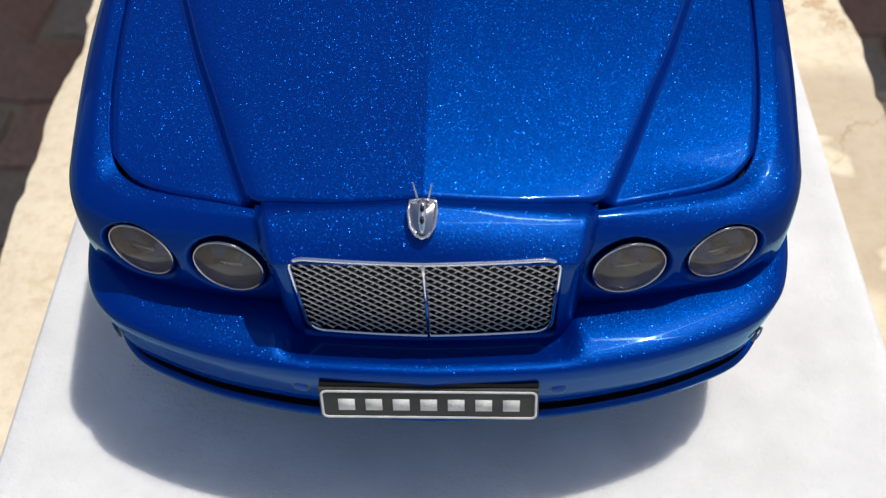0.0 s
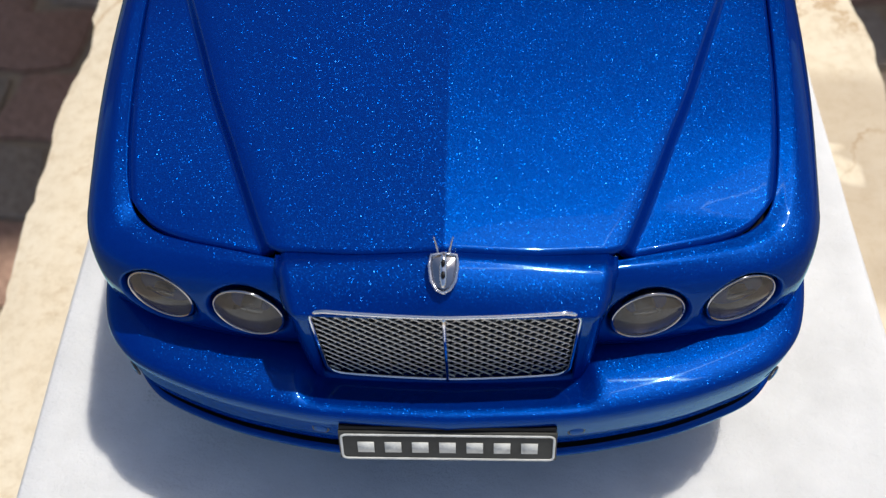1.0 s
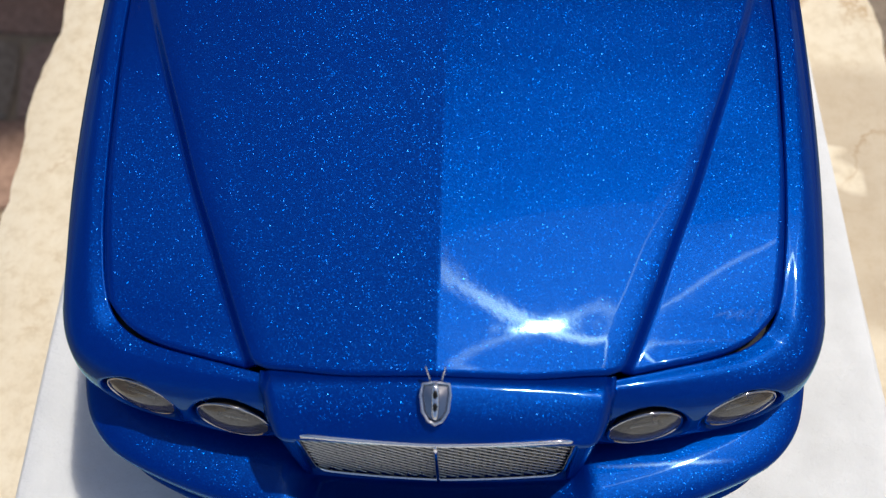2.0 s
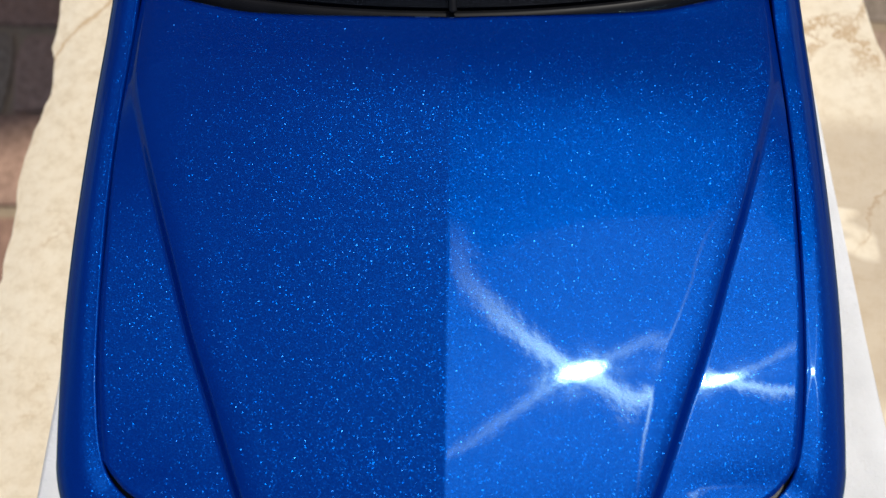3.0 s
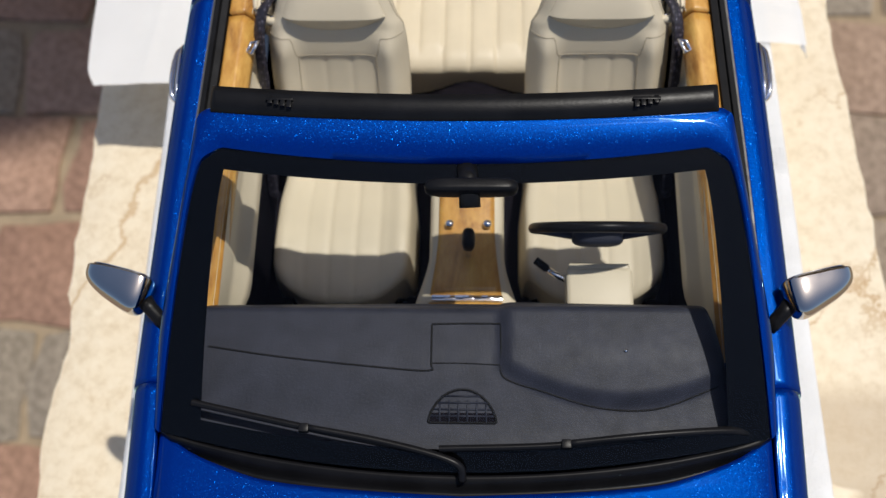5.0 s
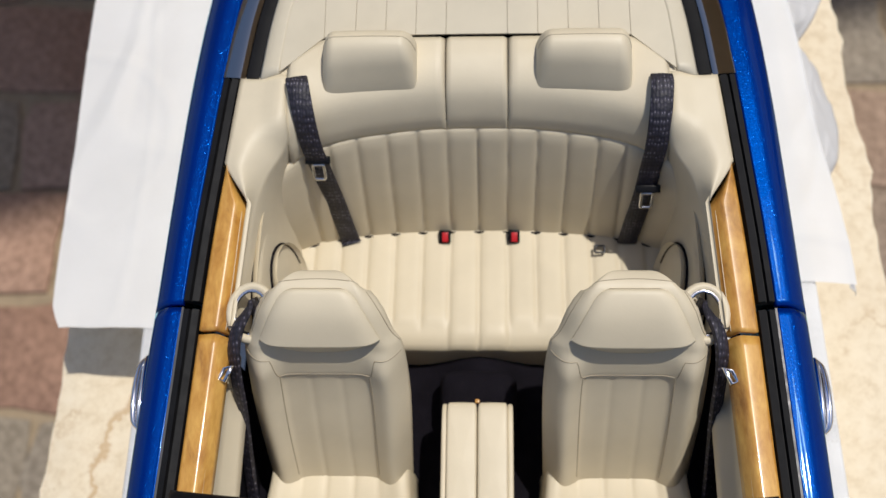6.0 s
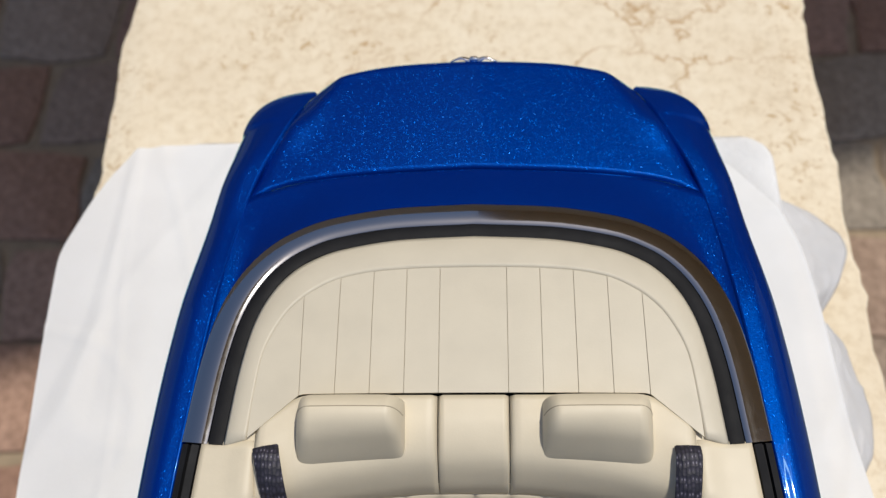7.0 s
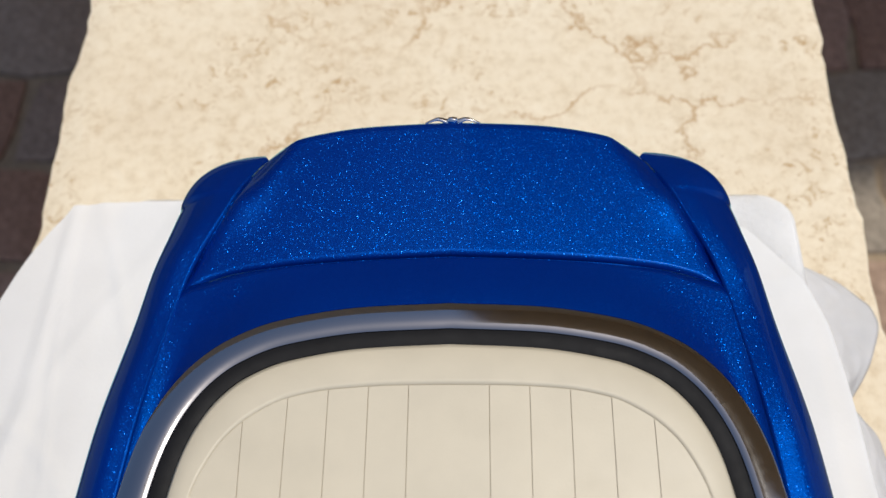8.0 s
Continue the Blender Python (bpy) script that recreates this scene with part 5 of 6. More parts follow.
def build_front_seat(side):
    cx = side * 0.422
    seat = part("front_seat", Geo().box((cx, 2.72, 0.345), (0.19, 0.24, 0.05)), CARPET, car, "cream pleated leather front seat", bevel=0.02)

    def cushion(u, v):
        # u across, v from the rear edge forward, over the nose and down
        a = abs(u)
        wide = 0.248 * mix(0.93, 1, smooth(v / 0.3)) * mix(1, 0.86, smooth((v - 0.55) / 0.45) ** 2)
        y = mix(2.975, 2.445, min(1, v * 1.25))
        nose = smooth((v - 0.66) / 0.34)
        y -= 0.03 * nose * (1 - a * a)
        z = 0.500 + 0.062 * smooth(v / 0.55) + 0.022 * bump(a - 0.80, 0.16) - 0.22 * nose ** 2.2 - 0.28 * max(0, (a - 0.90) / 0.10) ** 2
        if a < 0.55 and v < 0.80:
            z += flute(u * 0.248, (-0.045, 0.045, 0.132), 0.007) - 0.010
        return (cx + u * wide, y + 0.10 * a ** 3 * smooth((v - 0.4) / 0.5), z)

    part("cushion", Geo().grid(cushion, steps(56, -1, 1), steps(40)).flipped(), CREAM, seat, "pleated cream seat cushion", edge=0.05)
    spine = [(2.930, 0.47), (3.032, 0.68), (3.130, 0.860), (3.178, 0.975), (3.212, 1.035), (3.265, 1.105), (3.325, 1.140), (3.372, 1.128), (3.390, 1.095)]
    line = [(p.x, p.y) for p in spline([(y, z, 0) for y, z in spine], 10)]
    width = curve((0, 0.222), (0.2, 0.232), (0.30, 0.228), (0.42, 0.217), (0.505, 0.196), (0.64, 0.166), (0.735, 0.138), (0.80, 0.116), (0.87, 0.087), (0.94, 0.053), (1.0, 0.010))

    def frame_at(v):
        q = v * (len(line) - 1)
        i = min(int(q), len(line) - 2)
        f = q - i
        y, z = mix(line[i][0], line[i + 1][0], f), mix(line[i][1], line[i + 1][1], f)
        t = Vector((line[i + 1][0] - line[i][0], line[i + 1][1] - line[i][1])).normalized()
        return y, z, -t.y, t.x

    def back(u, v):
        """u from -1 to 1 the front, from 1 to 3 round the back."""
        y, z, ny, nz = frame_at(v)
        w = width(v)
        if u <= 1:
            a = abs(u)
            round_off = 1 - max(0, (a - 0.72) / 0.28) ** 2.5
            d = 0.050 * round_off - 0.05
            low = 1 - smooth((v - 0.30) / 0.12)
            d += low * (0.030 * bump(a - 0.74, 0.17))
            inset = smooth((0.127 - a * w) / 0.010) * smooth((0.298 - v) / 0.012)
            d += inset * (-0.009 + flute(u * w, (-0.043, 0.043, 0.127), 0.005))
        else:
            b = 2 - u
            d = -0.05 - 0.075 * (1 - abs(b) ** 3) * (1 - smooth((v - 0.8) / 0.2) * 0.6)
            u = b
        return (cx + u * w, y + ny * d, z + nz * d)

    part("backrest", Geo().grid(back, steps(72, -1, 1)[:-1] + steps(20, 1, 3)[:-1], steps(64), ring=True), CREAM, seat, "pleated cream backrest")

    def pad(u, s):
        """The headrest pad: a trapezoid with a straight lower lip, undercut in a shallow arc beneath."""
        a = abs(u)
        if s < 0:
            v, w = 0.500 - 0.085 * (1 - a ** 2.4) * -s, 0.166
            d = 0.034 * (1 + s) ** 1.4 * (1 - a ** 5) + 0.002
        else:
            v = mix(0.500, 0.742, s)
            corner = math.sqrt(max(0.0, 1 - max(0.0, (s - 0.72) / 0.28) ** 2))
            w = mix(0.166, 0.088, s) * mix(0.74, 1.0, corner)
            d = (mix(0.034, 0.012, s) * (1 - a ** 7) + 0.002) * (1 - max(0.0, (s - 0.93) / 0.07) ** 2)
        y, z, ny, nz = frame_at(v)
        return (cx + u * w, y + ny * d, z + nz * d)

    part("headrest", Geo().grid(pad, [math.copysign(1 - (1 - abs(u)) ** 1.5, u) for u in steps(40, -1, 1)], [-1, -0.8, -0.55, -0.3, -0.12, -0.03, 0.0, 0.03] + steps(20, 0.07, 1)), CREAM, seat, "trapezoid cream headrest pad", edge=0.02)
    # seam lines in darkened cream, with the shade put into their colour
    def seam(points, r=0.0016):
        path = [Vector(back(u, v)) for u, v in points]
        return Geo().sweep(path, rounds(r, 6), up=(0, -0.8, 0.6), caps=False)

    inset = [(-0.552, v) for v in steps(12, 0.03, 0.294)] + [(u, 0.296) for u in steps(14, -0.545, 0.545)] + [(0.552, v) for v in steps(12, 0.294, 0.03)]
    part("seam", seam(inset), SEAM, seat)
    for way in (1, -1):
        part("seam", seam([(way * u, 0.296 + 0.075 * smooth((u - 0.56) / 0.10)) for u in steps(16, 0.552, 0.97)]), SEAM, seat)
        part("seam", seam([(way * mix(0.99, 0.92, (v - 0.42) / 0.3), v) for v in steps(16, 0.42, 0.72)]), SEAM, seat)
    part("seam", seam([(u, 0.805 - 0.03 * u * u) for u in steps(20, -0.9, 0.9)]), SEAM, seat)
    # belt guide, belt and tongue beside the shoulder
    loop = [(cx + side * (0.200 + 0.060 * math.cos(a)), 3.300 + 0.074 * math.sin(a), 1.000 + 0.012 * math.sin(a)) for a in steps(23, 0, math.tau * 23 / 24)]
    part("belt_guide", Geo().sweep(loop, rounds(0.013, 10, 1.3), ring=True), CREAM, seat, "cream belt guide loop")
    part("guide_lining", Geo().sweep([(mix(cx + side * 0.200, x, 0.80), mix(3.300, y, 0.82), z + 0.006) for x, y, z in loop], rounds(0.006, 8), ring=True), CHROME, seat, "chrome lining of the belt guide")
    belt = [(cx + side * 0.195, 3.345, 0.955), (cx + side * 0.205, 3.31, 1.005), (cx + side * 0.232, 3.245, 1.018), (cx + side * 0.246, 3.17, 0.965), (cx + side * 0.250, 3.07, 0.80), (cx + side * 0.262, 2.97, 0.62), (cx + side * 0.268, 2.86, 0.46)]
    strap = part("front_belt", Geo().sweep(spline(belt, 8), [(-0.020, -0.006), (-0.020, 0.006), (0.0, 0.012), (0.020, 0.006), (0.020, -0.006)], up=(side * 0.6, -0.6, 0.5)), STRAP, seat, "dark navy woven seat belt", sharp=60)
    tongue = [(cx + side * 0.243, 3.150, 0.995), (cx + side * 0.262, 3.140, 1.000), (cx + side * 0.280, 3.115, 0.985), (cx + side * 0.262, 3.108, 0.985)]
    part("belt_tongue", Geo().sweep(tongue, rounds(0.006, 8), ring=True), CHROME, strap, "chrome belt tongue")


build_front_seat(1)
build_front_seat(-1)

# ---- rear seat ----
def ribbon(points, half):
    """A flat strap whose width stays level across the car."""
    path = spline(points, 10)
    g = Geo()

    def fn(u, i):
        p = path[int(i)]
        t = (path[min(int(i) + 1, len(path) - 1)] - path[max(int(i) - 1, 0)]).normalized()
        side = (Vector((1, 0, 0)) - t * t.x).normalized()
        up = side.cross(t)
        up = -up if up.z - up.y < 0 else up
        a = u / 8 * math.tau
        return p + side * half * math.copysign(min(1, abs(math.cos(a)) * 1.25), math.cos(a)) + up * 0.006 * math.sin(a)
    return g.grid(fn, list(range(8)), list(range(len(path))), ring=True)


back_top_y = curve((0, 3.932), (0.10, 3.931), (0.35, 3.903), (0.49, 3.862), (0.57, 3.815), (0.64, 3.755))
back_low_y = curve((0, 3.785), (0.10, 3.784), (0.38, 3.768), (0.55, 3.738), (0.66, 3.700))


def build_rear_seat():
    seat = part("rear_seat", Geo().box((0, 3.62, 0.34), (0.58, 0.16, 0.06)), CARPET, car, "cream pleated rear bench with two headrests", bevel=0.02)

    def back(u, v):
        x = u * mix(0.72, 0.625, v)
        y = mix(back_low_y(abs(x)), back_top_y(abs(x)), v ** 0.9)
        z = mix(0.44, 0.930 - 0.03 * smooth((abs(x) - 0.45) / 0.2), v)
        d = flute(x, (0, 0.0945, 0.185, 0.278, 0.370, 0.455, 0.53, 0.73), 0.012) * (1 - smooth((v - 0.93) / 0.07))
        return (x, y - d * 0.95 - 0.012 * math.sin(v * math.pi), z + d * 0.3)

    us = sorted(set([round(i / 110, 4) for i in range(-110, 111)]))
    part("backrest", Geo().grid(back, us, steps(24)), CREAM, seat, "vertically pleated cream backrest", edge=0.03)

    def cushion(u, v):
        x = u * mix(0.72, 0.62, v)
        y = mix(back_low_y(abs(x)) + 0.03, 3.395 - 0.02 * (1 - u * u), min(1, v / 0.8))
        nose = smooth((v - 0.62) / 0.38)
        d = flute(x, (0, 0.0975, 0.190, 0.283, 0.375, 0.465, 0.555, 0.73), 0.011) * (1 - smooth((v - 0.62) / 0.1) * (abs(x) > 0.0975))
        return (x, y - 0.015 * nose, 0.462 + 0.035 * v + d - 0.19 * nose ** 2.2)

    part("cushion", Geo().grid(cushion, us, steps(40)).flipped(), CREAM, seat, "pleated cream bench cushion", edge=0.03)

    # thin dark tube laid in as the shade where cushion meets backrest
    joint = [(x, back_low_y(abs(x)) - 0.004, 0.470) for x in steps(60, -0.60, 0.60)]
    part("bench_joint", Geo().sweep(joint, rounds(0.0042, 6)), CARPET, seat, "dark strip painted as the shade between cushion and backrest")

    def roll(x0, x1):
        """The padded roll above the backrest."""
        def fn(u, v):
            x = mix(x0, x1, u)
            a = abs(x)
            front, rear = back_top_y(a) - 0.006, mix(4.136, 4.03, smooth((a - 0.43) / 0.18))
            prof = spline([(front, 0.925 - 0.03 * smooth((a - 0.45) / 0.2), 0), (front + 0.012, 0.985, 0), (front + 0.055, 1.062, 0), (mix(front, rear, 0.62), 1.098, 0), (rear, 1.103, 0)], 5)
            p = prof[int(round(v * (len(prof) - 1)))]
            rim = smooth(min(u, 1 - u) * abs(x1 - x0) / 0.012)
            return (x, p.x, p.y - 0.010 * (1 - rim))
        return Geo().grid(fn, steps(30), steps(20))

    for x0, x1 in ((-0.562, -0.0935), (-0.0915, 0.0915), (0.0935, 0.562)):
        part("seat_roll", roll(x0, x1), CREAM, seat, "padded cream roll", edge=0.03)
    # headrests: a rounded top and a slanting front face
    prof = [(p.x, p.y) for p in spline([(4.116, 1.055, 0), (4.121, 1.125, 0), (4.110, 1.178, 0), (4.078, 1.207, 0), (4.042, 1.204, 0), (4.012, 1.176, 0), (3.990, 1.128, 0), (3.972, 1.078, 0), (3.966, 1.050, 0)], 4)]

    def rest(side, u, v):
        y, z = prof[int(round(v * (len(prof) - 1)))]
        a = abs(u)
        turn = max(0.0, (a - 0.68) / 0.32) * math.pi / 2
        x = math.copysign(0.141 * (min(a, 0.68) + 0.32 * math.sin(turn)), u)
        front = smooth((4.06 - y) / 0.10)
        return (side * (0.315 + x), y - front * 0.014 * u - 0.004 * front * a * a, mix(1.04, z - 0.006 * a * a, math.cos(turn) ** 0.75))

    for side in (1, -1):
        g = Geo().grid(lambda u, v: rest(side, u, v), steps(60, -1, 1), steps(len(prof) - 1))
        head = part("headrest", g if side < 0 else g.flipped(), CREAM, seat, "rounded cream headrest with a slanting front")
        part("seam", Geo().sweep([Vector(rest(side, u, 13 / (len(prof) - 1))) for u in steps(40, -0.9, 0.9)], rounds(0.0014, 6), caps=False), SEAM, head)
    for side in (1, -1):
        part("roll_end", Geo().box((side * 0.545, 4.028, 1.076), (0.055, 0.050, 0.012)), CREAM, seat, bevel=0.006)
    # belts over the roll
    for pts, tongue in (([(-0.530, 3.996, 1.106), (-0.521, 3.960, 1.118), (-0.507, 3.888, 1.078), (-0.497, 3.842, 0.985), (-0.486, 3.824, 0.905), (-0.462, 3.795, 0.70), (-0.438, 3.752, 0.50), (-0.430, 3.735, 0.478)], (-0.486, 3.826, 0.885)), ([(0.536, 3.996, 1.106), (0.535, 3.955, 1.118), (0.530, 3.872, 1.075), (0.527, 3.824, 0.985), (0.522, 3.804, 0.90), (0.514, 3.772, 0.78), (0.500, 3.748, 0.62), (0.492, 3.735, 0.485)], (0.520, 3.766, 0.80))):
        belt = part("rear_belt", ribbon(pts, 0.033), STRAP, seat, "dark navy woven seat belt", sharp=60)
        x, y, z = tongue
        part("belt_slider", Geo().box((x, y + 0.002, z + 0.022), (0.038, 0.012, 0.010), Matrix.Rotation(radians(30), 3, "X")), BLACK, belt, bevel=0.003)
        ring = [(x + a, y - 0.012 + b * 0.35, z + b) for a, b in round_rect(0.017, -0.045, 0.012, 0.006, 3)]
        part("belt_tongue", Geo().sweep(ring, rounds(0.0055, 6), up=(0, -1, 0.3), ring=True), CHROME, belt, "chrome belt tongue")
    for x in (-0.116, 0.116):
        buckle = part("belt_buckle", Geo().box((x, 3.762, 0.476), (0.020, 0.022, 0.022), Matrix.Rotation(radians(25), 3, "X")), BLACK, seat, "black buckle with a red button", bevel=0.005)
        part("red_button", Geo().box((x + 0.002, 3.752, 0.494), (0.010, 0.016, 0.010), Matrix.Rotation(radians(25), 3, "X")), RED, buckle, bevel=0.002)
    part("belt_lug", Geo().sweep([(0.400 + a, 3.705 + b, 0.500) for a, b in round_rect(0.016, -0.012, 0.012, 0.005, 3)], rounds(0.004, 6), ring=True), TRIM, seat)


build_rear_seat()


# ---- folded-roof cover: plain rim and pleated panels ----
arc_y = curve((0, 4.508), (0.12, 4.507), (0.26, 4.499), (0.36, 4.480), (0.44, 4.440), (0.50, 4.385), (0.54, 4.315), (0.565, 4.24), (0.585, 4.02))


def cover_z(x, y):
    return 1.112 - 0.020 * (x / 0.7) ** 2 - 0.012 * smooth((y - 4.3) / 0.35) + 0.003


def build_cover():
    def rim(u, v):
        s = mix(-1, 1, u)
        ox, oy, _ = loop_point(s, 0.103, 0)
        a = abs(s)
        ix = curve((0, 0), (0.30, 0.26), (0.50, 0.44), (0.66, 0.53), (0.82, 0.568), (1.0, 0.585))(a)
        iy = arc_y(ix)
        x, y = mix(ox, math.copysign(ix, s), v), mix(oy, iy, v)
        return (x, y, cover_z(x, y) - 0.018 * (1 - v) ** 3)

    cover = part("roof_cover", Geo().grid(rim, steps(100), steps(8)).flipped(), COVER, car, "cream cover over the folded roof", edge=0.02)
    edges = [-0.455, -0.362, -0.271, -0.181, -0.091, 0.091, 0.181, 0.271, 0.362, 0.455]
    tops = [-0.462, -0.364, -0.273, -0.182, -0.091, 0.091, 0.182, 0.273, 0.364, 0.455]
    lines = [(-0.585, -0.535)] + list(zip(edges, tops)) + [(0.585, 0.535)]
    g = 0.0008
    for (a0, a1), (b0, b1) in zip(lines, lines[1:]):
        def fn(u, v):
            lo, hi = mix(a0, b0, u), mix(a1, b1, u)
            x = mix(lo, hi, v)
            front = mix(4.138, 4.022, smooth((abs(lo) - 0.44) / 0.15))
            y = mix(front, arc_y(abs(x)) - g * 2.8, v)
            if abs(a1) > 0.5 or abs(b1) > 0.5:
                # the outer strip follows the arc
                w = u if abs(b1) > 0.5 else 1 - u
                inner = mix(b0, b1, v) if abs(a1) > 0.5 else mix(a0, a1, v)
                ox = mix(0.582, abs(a1 if abs(a1) < 0.5 else b1) + 0.004, v ** 2.2)
                oy = mix(4.022, arc_y(ox) - g * 2.8, min(1, v * 6))
                iy = mix(mix(4.138, 4.022, smooth((abs(inner) - 0.44) / 0.15)), arc_y(abs(inner)) - g * 2.8, v)
                x, y = math.copysign(mix(abs(inner), ox, w), inner), mix(iy, oy, w)
            x = x + g * (1 - 2 * u)
            return (x, y, cover_z(x, y) + 0.0008)
        part("cover_panel", Geo().grid(fn, steps(8), steps(16)), COVER, cover, edge=0.004, sharp=30)
    def under(u, v):
        x = u * 0.57
        y = mix(mix(4.142, 4.03, smooth((abs(x) - 0.44) / 0.15)), arc_y(abs(x)) + 0.004, v)
        return (x, y, cover_z(x, y) - 0.003)
    # darkened sheet that shows in the panel gaps as painted shade
    base = Geo().grid(under, steps(40, -1, 1), steps(20))
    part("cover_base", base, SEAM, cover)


build_cover()


# ---- door cappings and side trims ----
def build_side_trims():
    def cap(y0, y1, taper):
        def fn(u, y):
            q = (y - y0) / (y1 - y0)
            outer = belt_x(y) - 0.058
            inner = outer - mix(0.084, 0.086, q)
            if taper:
                inner = mix(0.678, 0.655, q / 0.76) if q < 0.76 else mix(0.655, outer - 0.003, (q - 0.76) / 0.24)
            x = mix(outer, inner, u)
            z = belt_z(y) + 0.002 + 0.010 * math.sin(min(1, u * 1.25) * math.pi * 0.55) - 0.055 * max(0, (u - 0.55) / 0.45) ** 1.6
            return (x, y, z)
        return Geo().grid(fn, steps(14), steps(40, y0, y1)).flipped()

    for side in (1, -1):
        for y0, y1, taper in ((2.12, 3.234, False), (3.246, 3.737, True)):
            g = cap(y0, y1, taper)
            wood = part("wood_capping", g if side > 0 else g.mirrored(), WOOD, car, "honey-coloured lacquered wood capping", edge=0.02)
            if not taper:
                inlay = Geo().sweep([(side * (belt_x(y) - 0.124), y, belt_z(y) - 0.008) for y in steps(30, 2.13, 3.228)], rounds(0.0012, 6))
            else:
                inlay = Geo().sweep([(side * mix(0.692, 0.672, (y - 3.25) / 0.37), y, belt_z(y) - 0.010) for y in steps(16, 3.252, 3.60)], rounds(0.0012, 6))
            part("inlay", inlay, CREAM, wood, "pale inlay line")
        # door card with armrest and pocket
        def card(u, y):
            prof = ((0.0, 0.965), (-0.012, 0.90), (-0.010, 0.84), (-0.040, 0.815), (-0.048, 0.775), (-0.035, 0.75), (-0.005, 0.73), (0.01, 0.70))
            dx, z = prof[int(u)]
            soft = smooth((y - 2.25) / 0.15) * smooth((3.2 - y) / 0.12)
            return (side * (0.712 + dx * mix(0.3, 1, soft)), y, z)
        door_card = part("door_card", Geo().grid(card, list(range(8)), steps(30, 2.05, 3.245)), CREAM, car, "cream leather door card with armrest")
        part("kick_panel", Geo().grid(lambda z, y: (side * mix(0.712, 0.722, (z - 0.30) / 0.42), y, z), steps(4, 0.30, 0.72), steps(10, 2.05, 3.245)), CARPET, door_card, "black flocked kick panel")

        def trim(u, y):
            """The rear side trim: a soft shelf that falls into the foot space."""
            top = belt_z(y) + 0.008
            outer = belt_x(y) - 0.058
            edge = mix(0.676, 0.653, (y - 3.25) / 0.37)
            outer = mix(edge, outer + 0.004, min(1, max(0, (y - 3.62) / 0.117)))
            flat = smooth((y - 3.80) / 0.08)
            inner = curve((3.25, 0.674), (3.60, 0.656), (3.72, 0.630), (3.80, 0.590), (3.86, 0.562), (4.02, 0.560))(y)
            low = curve((3.25, 0.605), (3.6, 0.602), (3.8, 0.602), (4.02, 0.61))(y)
            prof = spline([(outer, top, 0), (mix(outer, inner, 0.5), top + 0.006, 0), (inner, mix(top - 0.05, top + 0.012, flat), 0), (inner - 0.010 * (1 - flat), top - 0.10, 0), (mix(inner, low, 0.55), 0.74, 0), (low, 0.55, 0), (low, 0.40, 0)], 5)
            p = prof[int(round(u * (len(prof) - 1)))]
            return (side * p.x, y, p.y)
        side_trim = part("rear_side_trim", (Geo().grid(trim, steps(30), steps(36, 3.255, 4.018)).flipped() if side > 0 else Geo().grid(trim, steps(30), steps(36, 3.255, 4.018))), CREAM, car, "moulded cream leather rear side trim", edge=0.01)
        def panel_edge(a):
            """The arched outline of the inner side panel: forward and back along the car, and up."""
            c, q = math.cos(a), math.sin(a)
            y = 3.520 + (0.255 if c > 0 else 0.270) * math.copysign(abs(c) ** 0.75, c)
            z = 0.640 + (0.275 if q > 0 else 0.24) * math.copysign(abs(q) ** 0.72, q)
            return y + 0.030 * (z - 0.64) / 0.275 * (c > 0), z

        def panel_x(z, lift=0.0):
            return side * (mix(0.598, 0.652, (z - 0.45) / 0.45) - lift)

        def panel(u, v):
            y, z = panel_edge(u)
            y, z = mix(3.52, y, v), mix(0.66, z, v)
            return (panel_x(z, 0.010 * (1 - v ** 10) - 0.006 * bump(v - 0.84, 0.03)), y, z)

        turn = steps(71, 0, math.tau * 71 / 72)
        plate = Geo().grid(panel, turn, [0.02, 0.3, 0.6, 0.75, 0.80, 0.82, 0.84, 0.86, 0.88, 0.92, 0.96, 0.985, 1.0], ring=True)
        side_panel = part("side_panel", plate if side < 0 else plate.flipped(), CREAM, side_trim, "arched cream leather side panel", edge=0.02)
        # dark tube painted as the shade along the panel's outline
        gap = [(panel_x(panel_edge(a)[1], 0.0), *panel_edge(a)) for a in turn]
        part("panel_gap", Geo().sweep(gap, rounds(0.0030, 6), up=(1, 0, 0), ring=True), CARPET, side_panel, "dark strip painted as shade round the panel")
        oval = Geo().grid(lambda a, v: (panel_x(0.60 + 0.19 * v * math.sin(a), 0.012 + 0.014 * (1 - v ** 4)), 3.53 + 0.125 * v * math.cos(a), 0.60 + 0.19 * v * math.sin(a)), turn, steps(8, 0.02, 1), ring=True)
        part("map_pocket", oval if side < 0 else oval.flipped(), CREAM, side_panel, "oval padded map pocket", edge=0.02)
        # another dark tube, for the shade inside the pocket's opening
        lip = [(panel_x(0.60 + 0.194 * math.sin(a), 0.013), 3.53 + 0.128 * math.cos(a), 0.60 + 0.194 * math.sin(a)) for a in steps(30, -0.4, 2.6)]
        part("pocket_mouth", Geo().sweep(lip, rounds(0.0040, 6), up=(1, 0, 0)), CARPET, side_panel)
        ring = [(panel_x(0.83 + 0.052 * math.cos(a), 0.014), 3.375 + 0.028 * math.sin(a), 0.83 + 0.052 * math.cos(a)) for a in steps(23, 0, math.tau * 23 / 24)]
        part("ashtray_ring", Geo().sweep(ring, rounds(0.006, 8), up=(1, 0, 0), ring=True), CHROME, side_trim, "oval chrome ashtray rim")
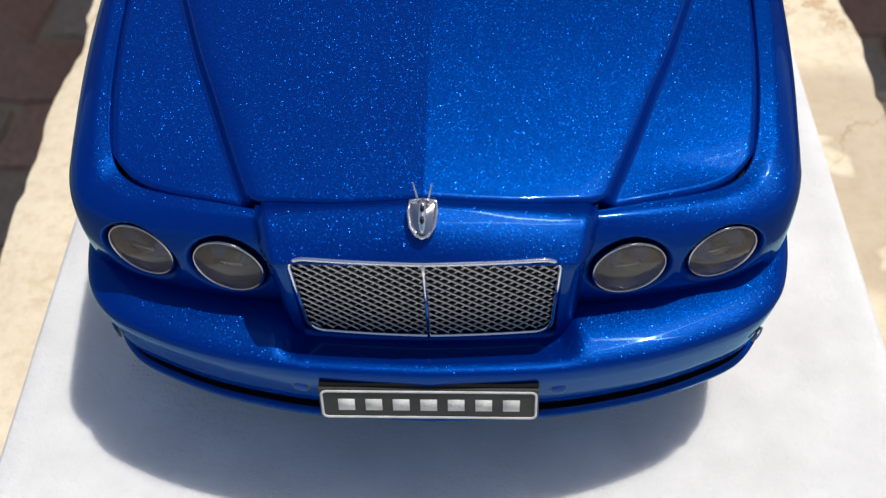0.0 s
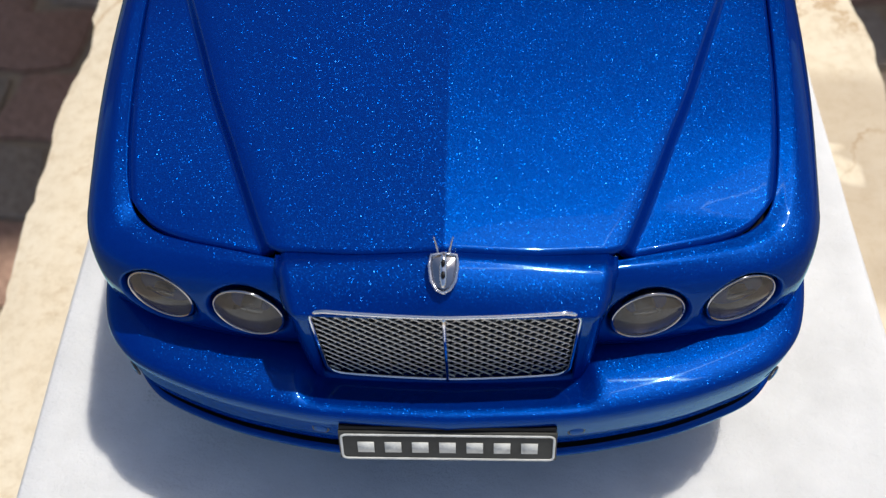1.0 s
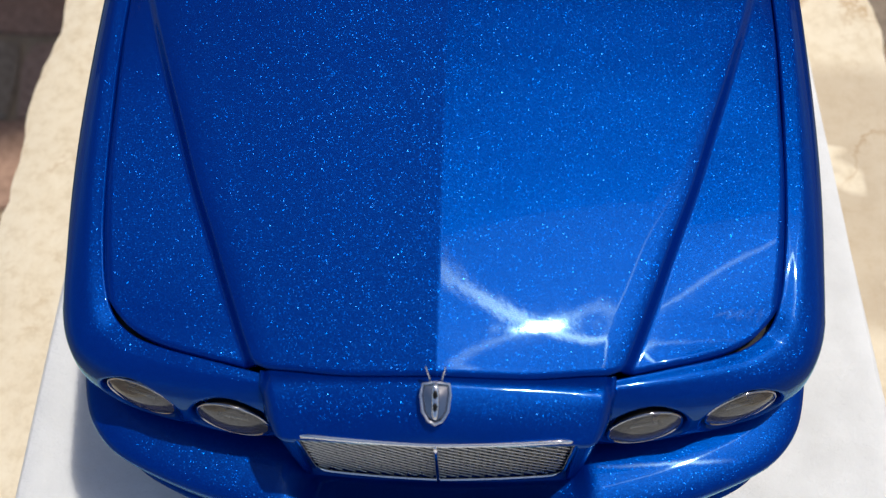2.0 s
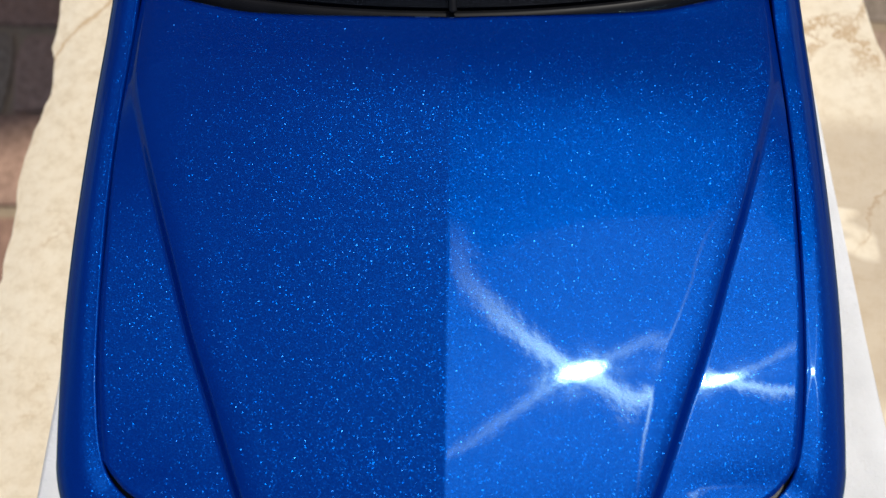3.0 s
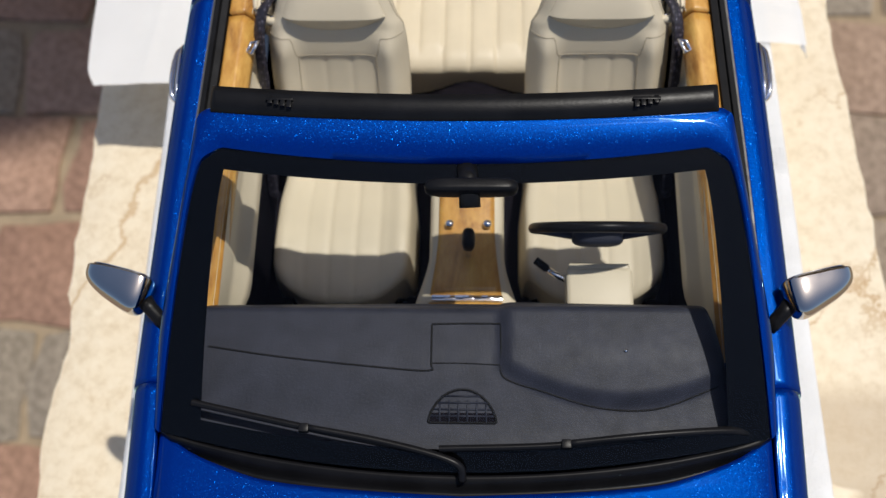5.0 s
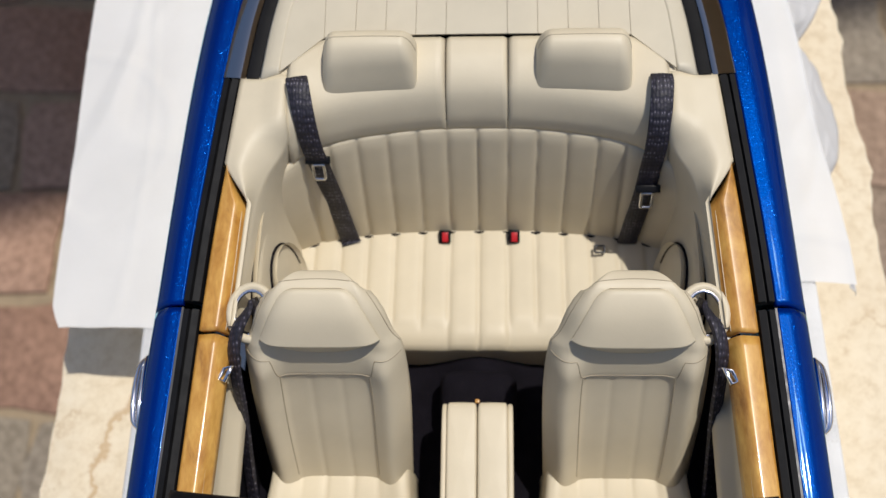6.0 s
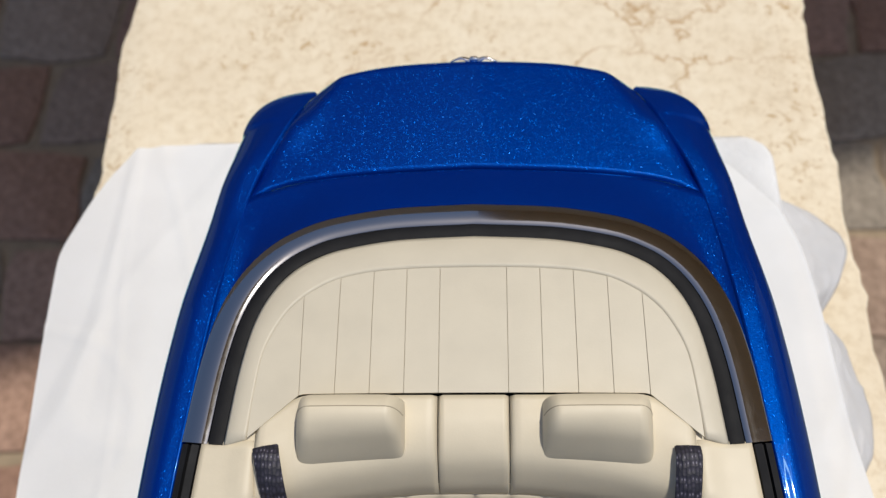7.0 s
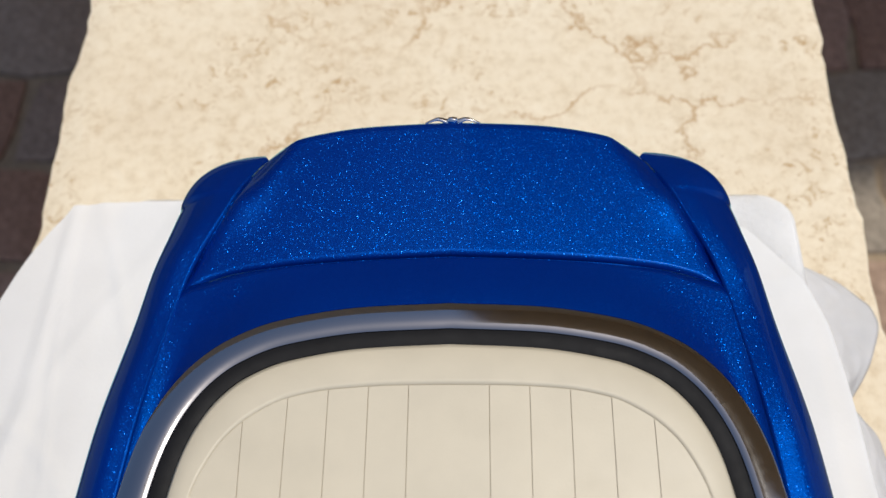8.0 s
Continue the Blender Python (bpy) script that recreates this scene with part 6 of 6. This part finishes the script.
        lid = Geo().grid(lambda a, v: (panel_x(0.83 + 0.05 * v * math.cos(a), 0.014 + 0.004 * (1 - v * v)), 3.375 + 0.026 * v * math.sin(a), 0.83 + 0.050 * v * math.cos(a)), steps(23, 0, math.tau * 23 / 24), steps(4, 0.02, 1), ring=True)
        part("ashtray_lid", lid, CREAM, side_trim)


build_side_trims()


def build_inner_mirror():
    mirror = part("inner_mirror", Geo().puff((0.025, 2.462, 1.352), (0.122, 0.020, 0.030), 0.5), BLACK, car, "black interior mirror on a stem")
    part("mirror_stem", Geo().sweep([(0.012, 2.530, 1.345), (0.016, 2.490, 1.352), (0.020, 2.455, 1.345), (0.022, 2.415, 1.330)], rounds(0.028, 10, 0.6)), BLACK, mirror)


build_inner_mirror()


# ---- paving stones, last ----
def build_paving():
    """Interlocking stones, a hand across, in the stretch of ground beside the ledge."""
    rng = random.Random(7)
    kinds = []
    for k in range(6):
        g = Geo()
        pts = []
        for i in range(16):
            a = i / 16 * math.tau
            c, s = math.cos(a), math.sin(a)
            q = max(abs(c), abs(s)) ** -0.85
            wob = 1 + 0.05 * math.sin(3 * a + k) + 0.03 * math.sin(5 * a + 2 * k)
            pts.append((c * q * wob * 0.97, s * q * wob * 0.78))
        for scale, z in ((1.0, -0.12), (1.0, -0.02), (0.95, 0.012), (0.0, 0.02)):
            g.v += [(x * scale, y * scale, z) for x, y in pts]
        for j in range(3):
            for i in range(16):
                g.f.append((j * 16 + i, j * 16 + (i + 1) % 16, (j + 1) * 16 + (i + 1) % 16, (j + 1) * 16 + i))
        ob = part("paving_stone", g, PAVING, ground, sharp=40)
        kinds.append(ob.data)
        bpy.data.objects.remove(ob)
    cells = [(i, j) for i in range(-9, 10) for j in range(-4, 14)]
    for i, j in cells:
        x, y = i * 2.02 + (0.9 if j % 2 else 0.0), j * 1.66
        if abs(x) < 2.4 or abs(x) > 15:
            continue
        ob = new("paving_stone", kinds[rng.randrange(6)])
        ob.parent = ground
        ob.location = Vector((x + rng.uniform(-0.06, 0.06), y + rng.uniform(-0.06, 0.06), FLOOR - 0.03 + rng.uniform(-0.03, 0.03))) * K
        ob.rotation_euler = (rng.uniform(-0.01, 0.01), rng.uniform(-0.01, 0.01), rng.uniform(-0.07, 0.07) + (math.pi if rng.random() < 0.5 else 0))


build_paving()
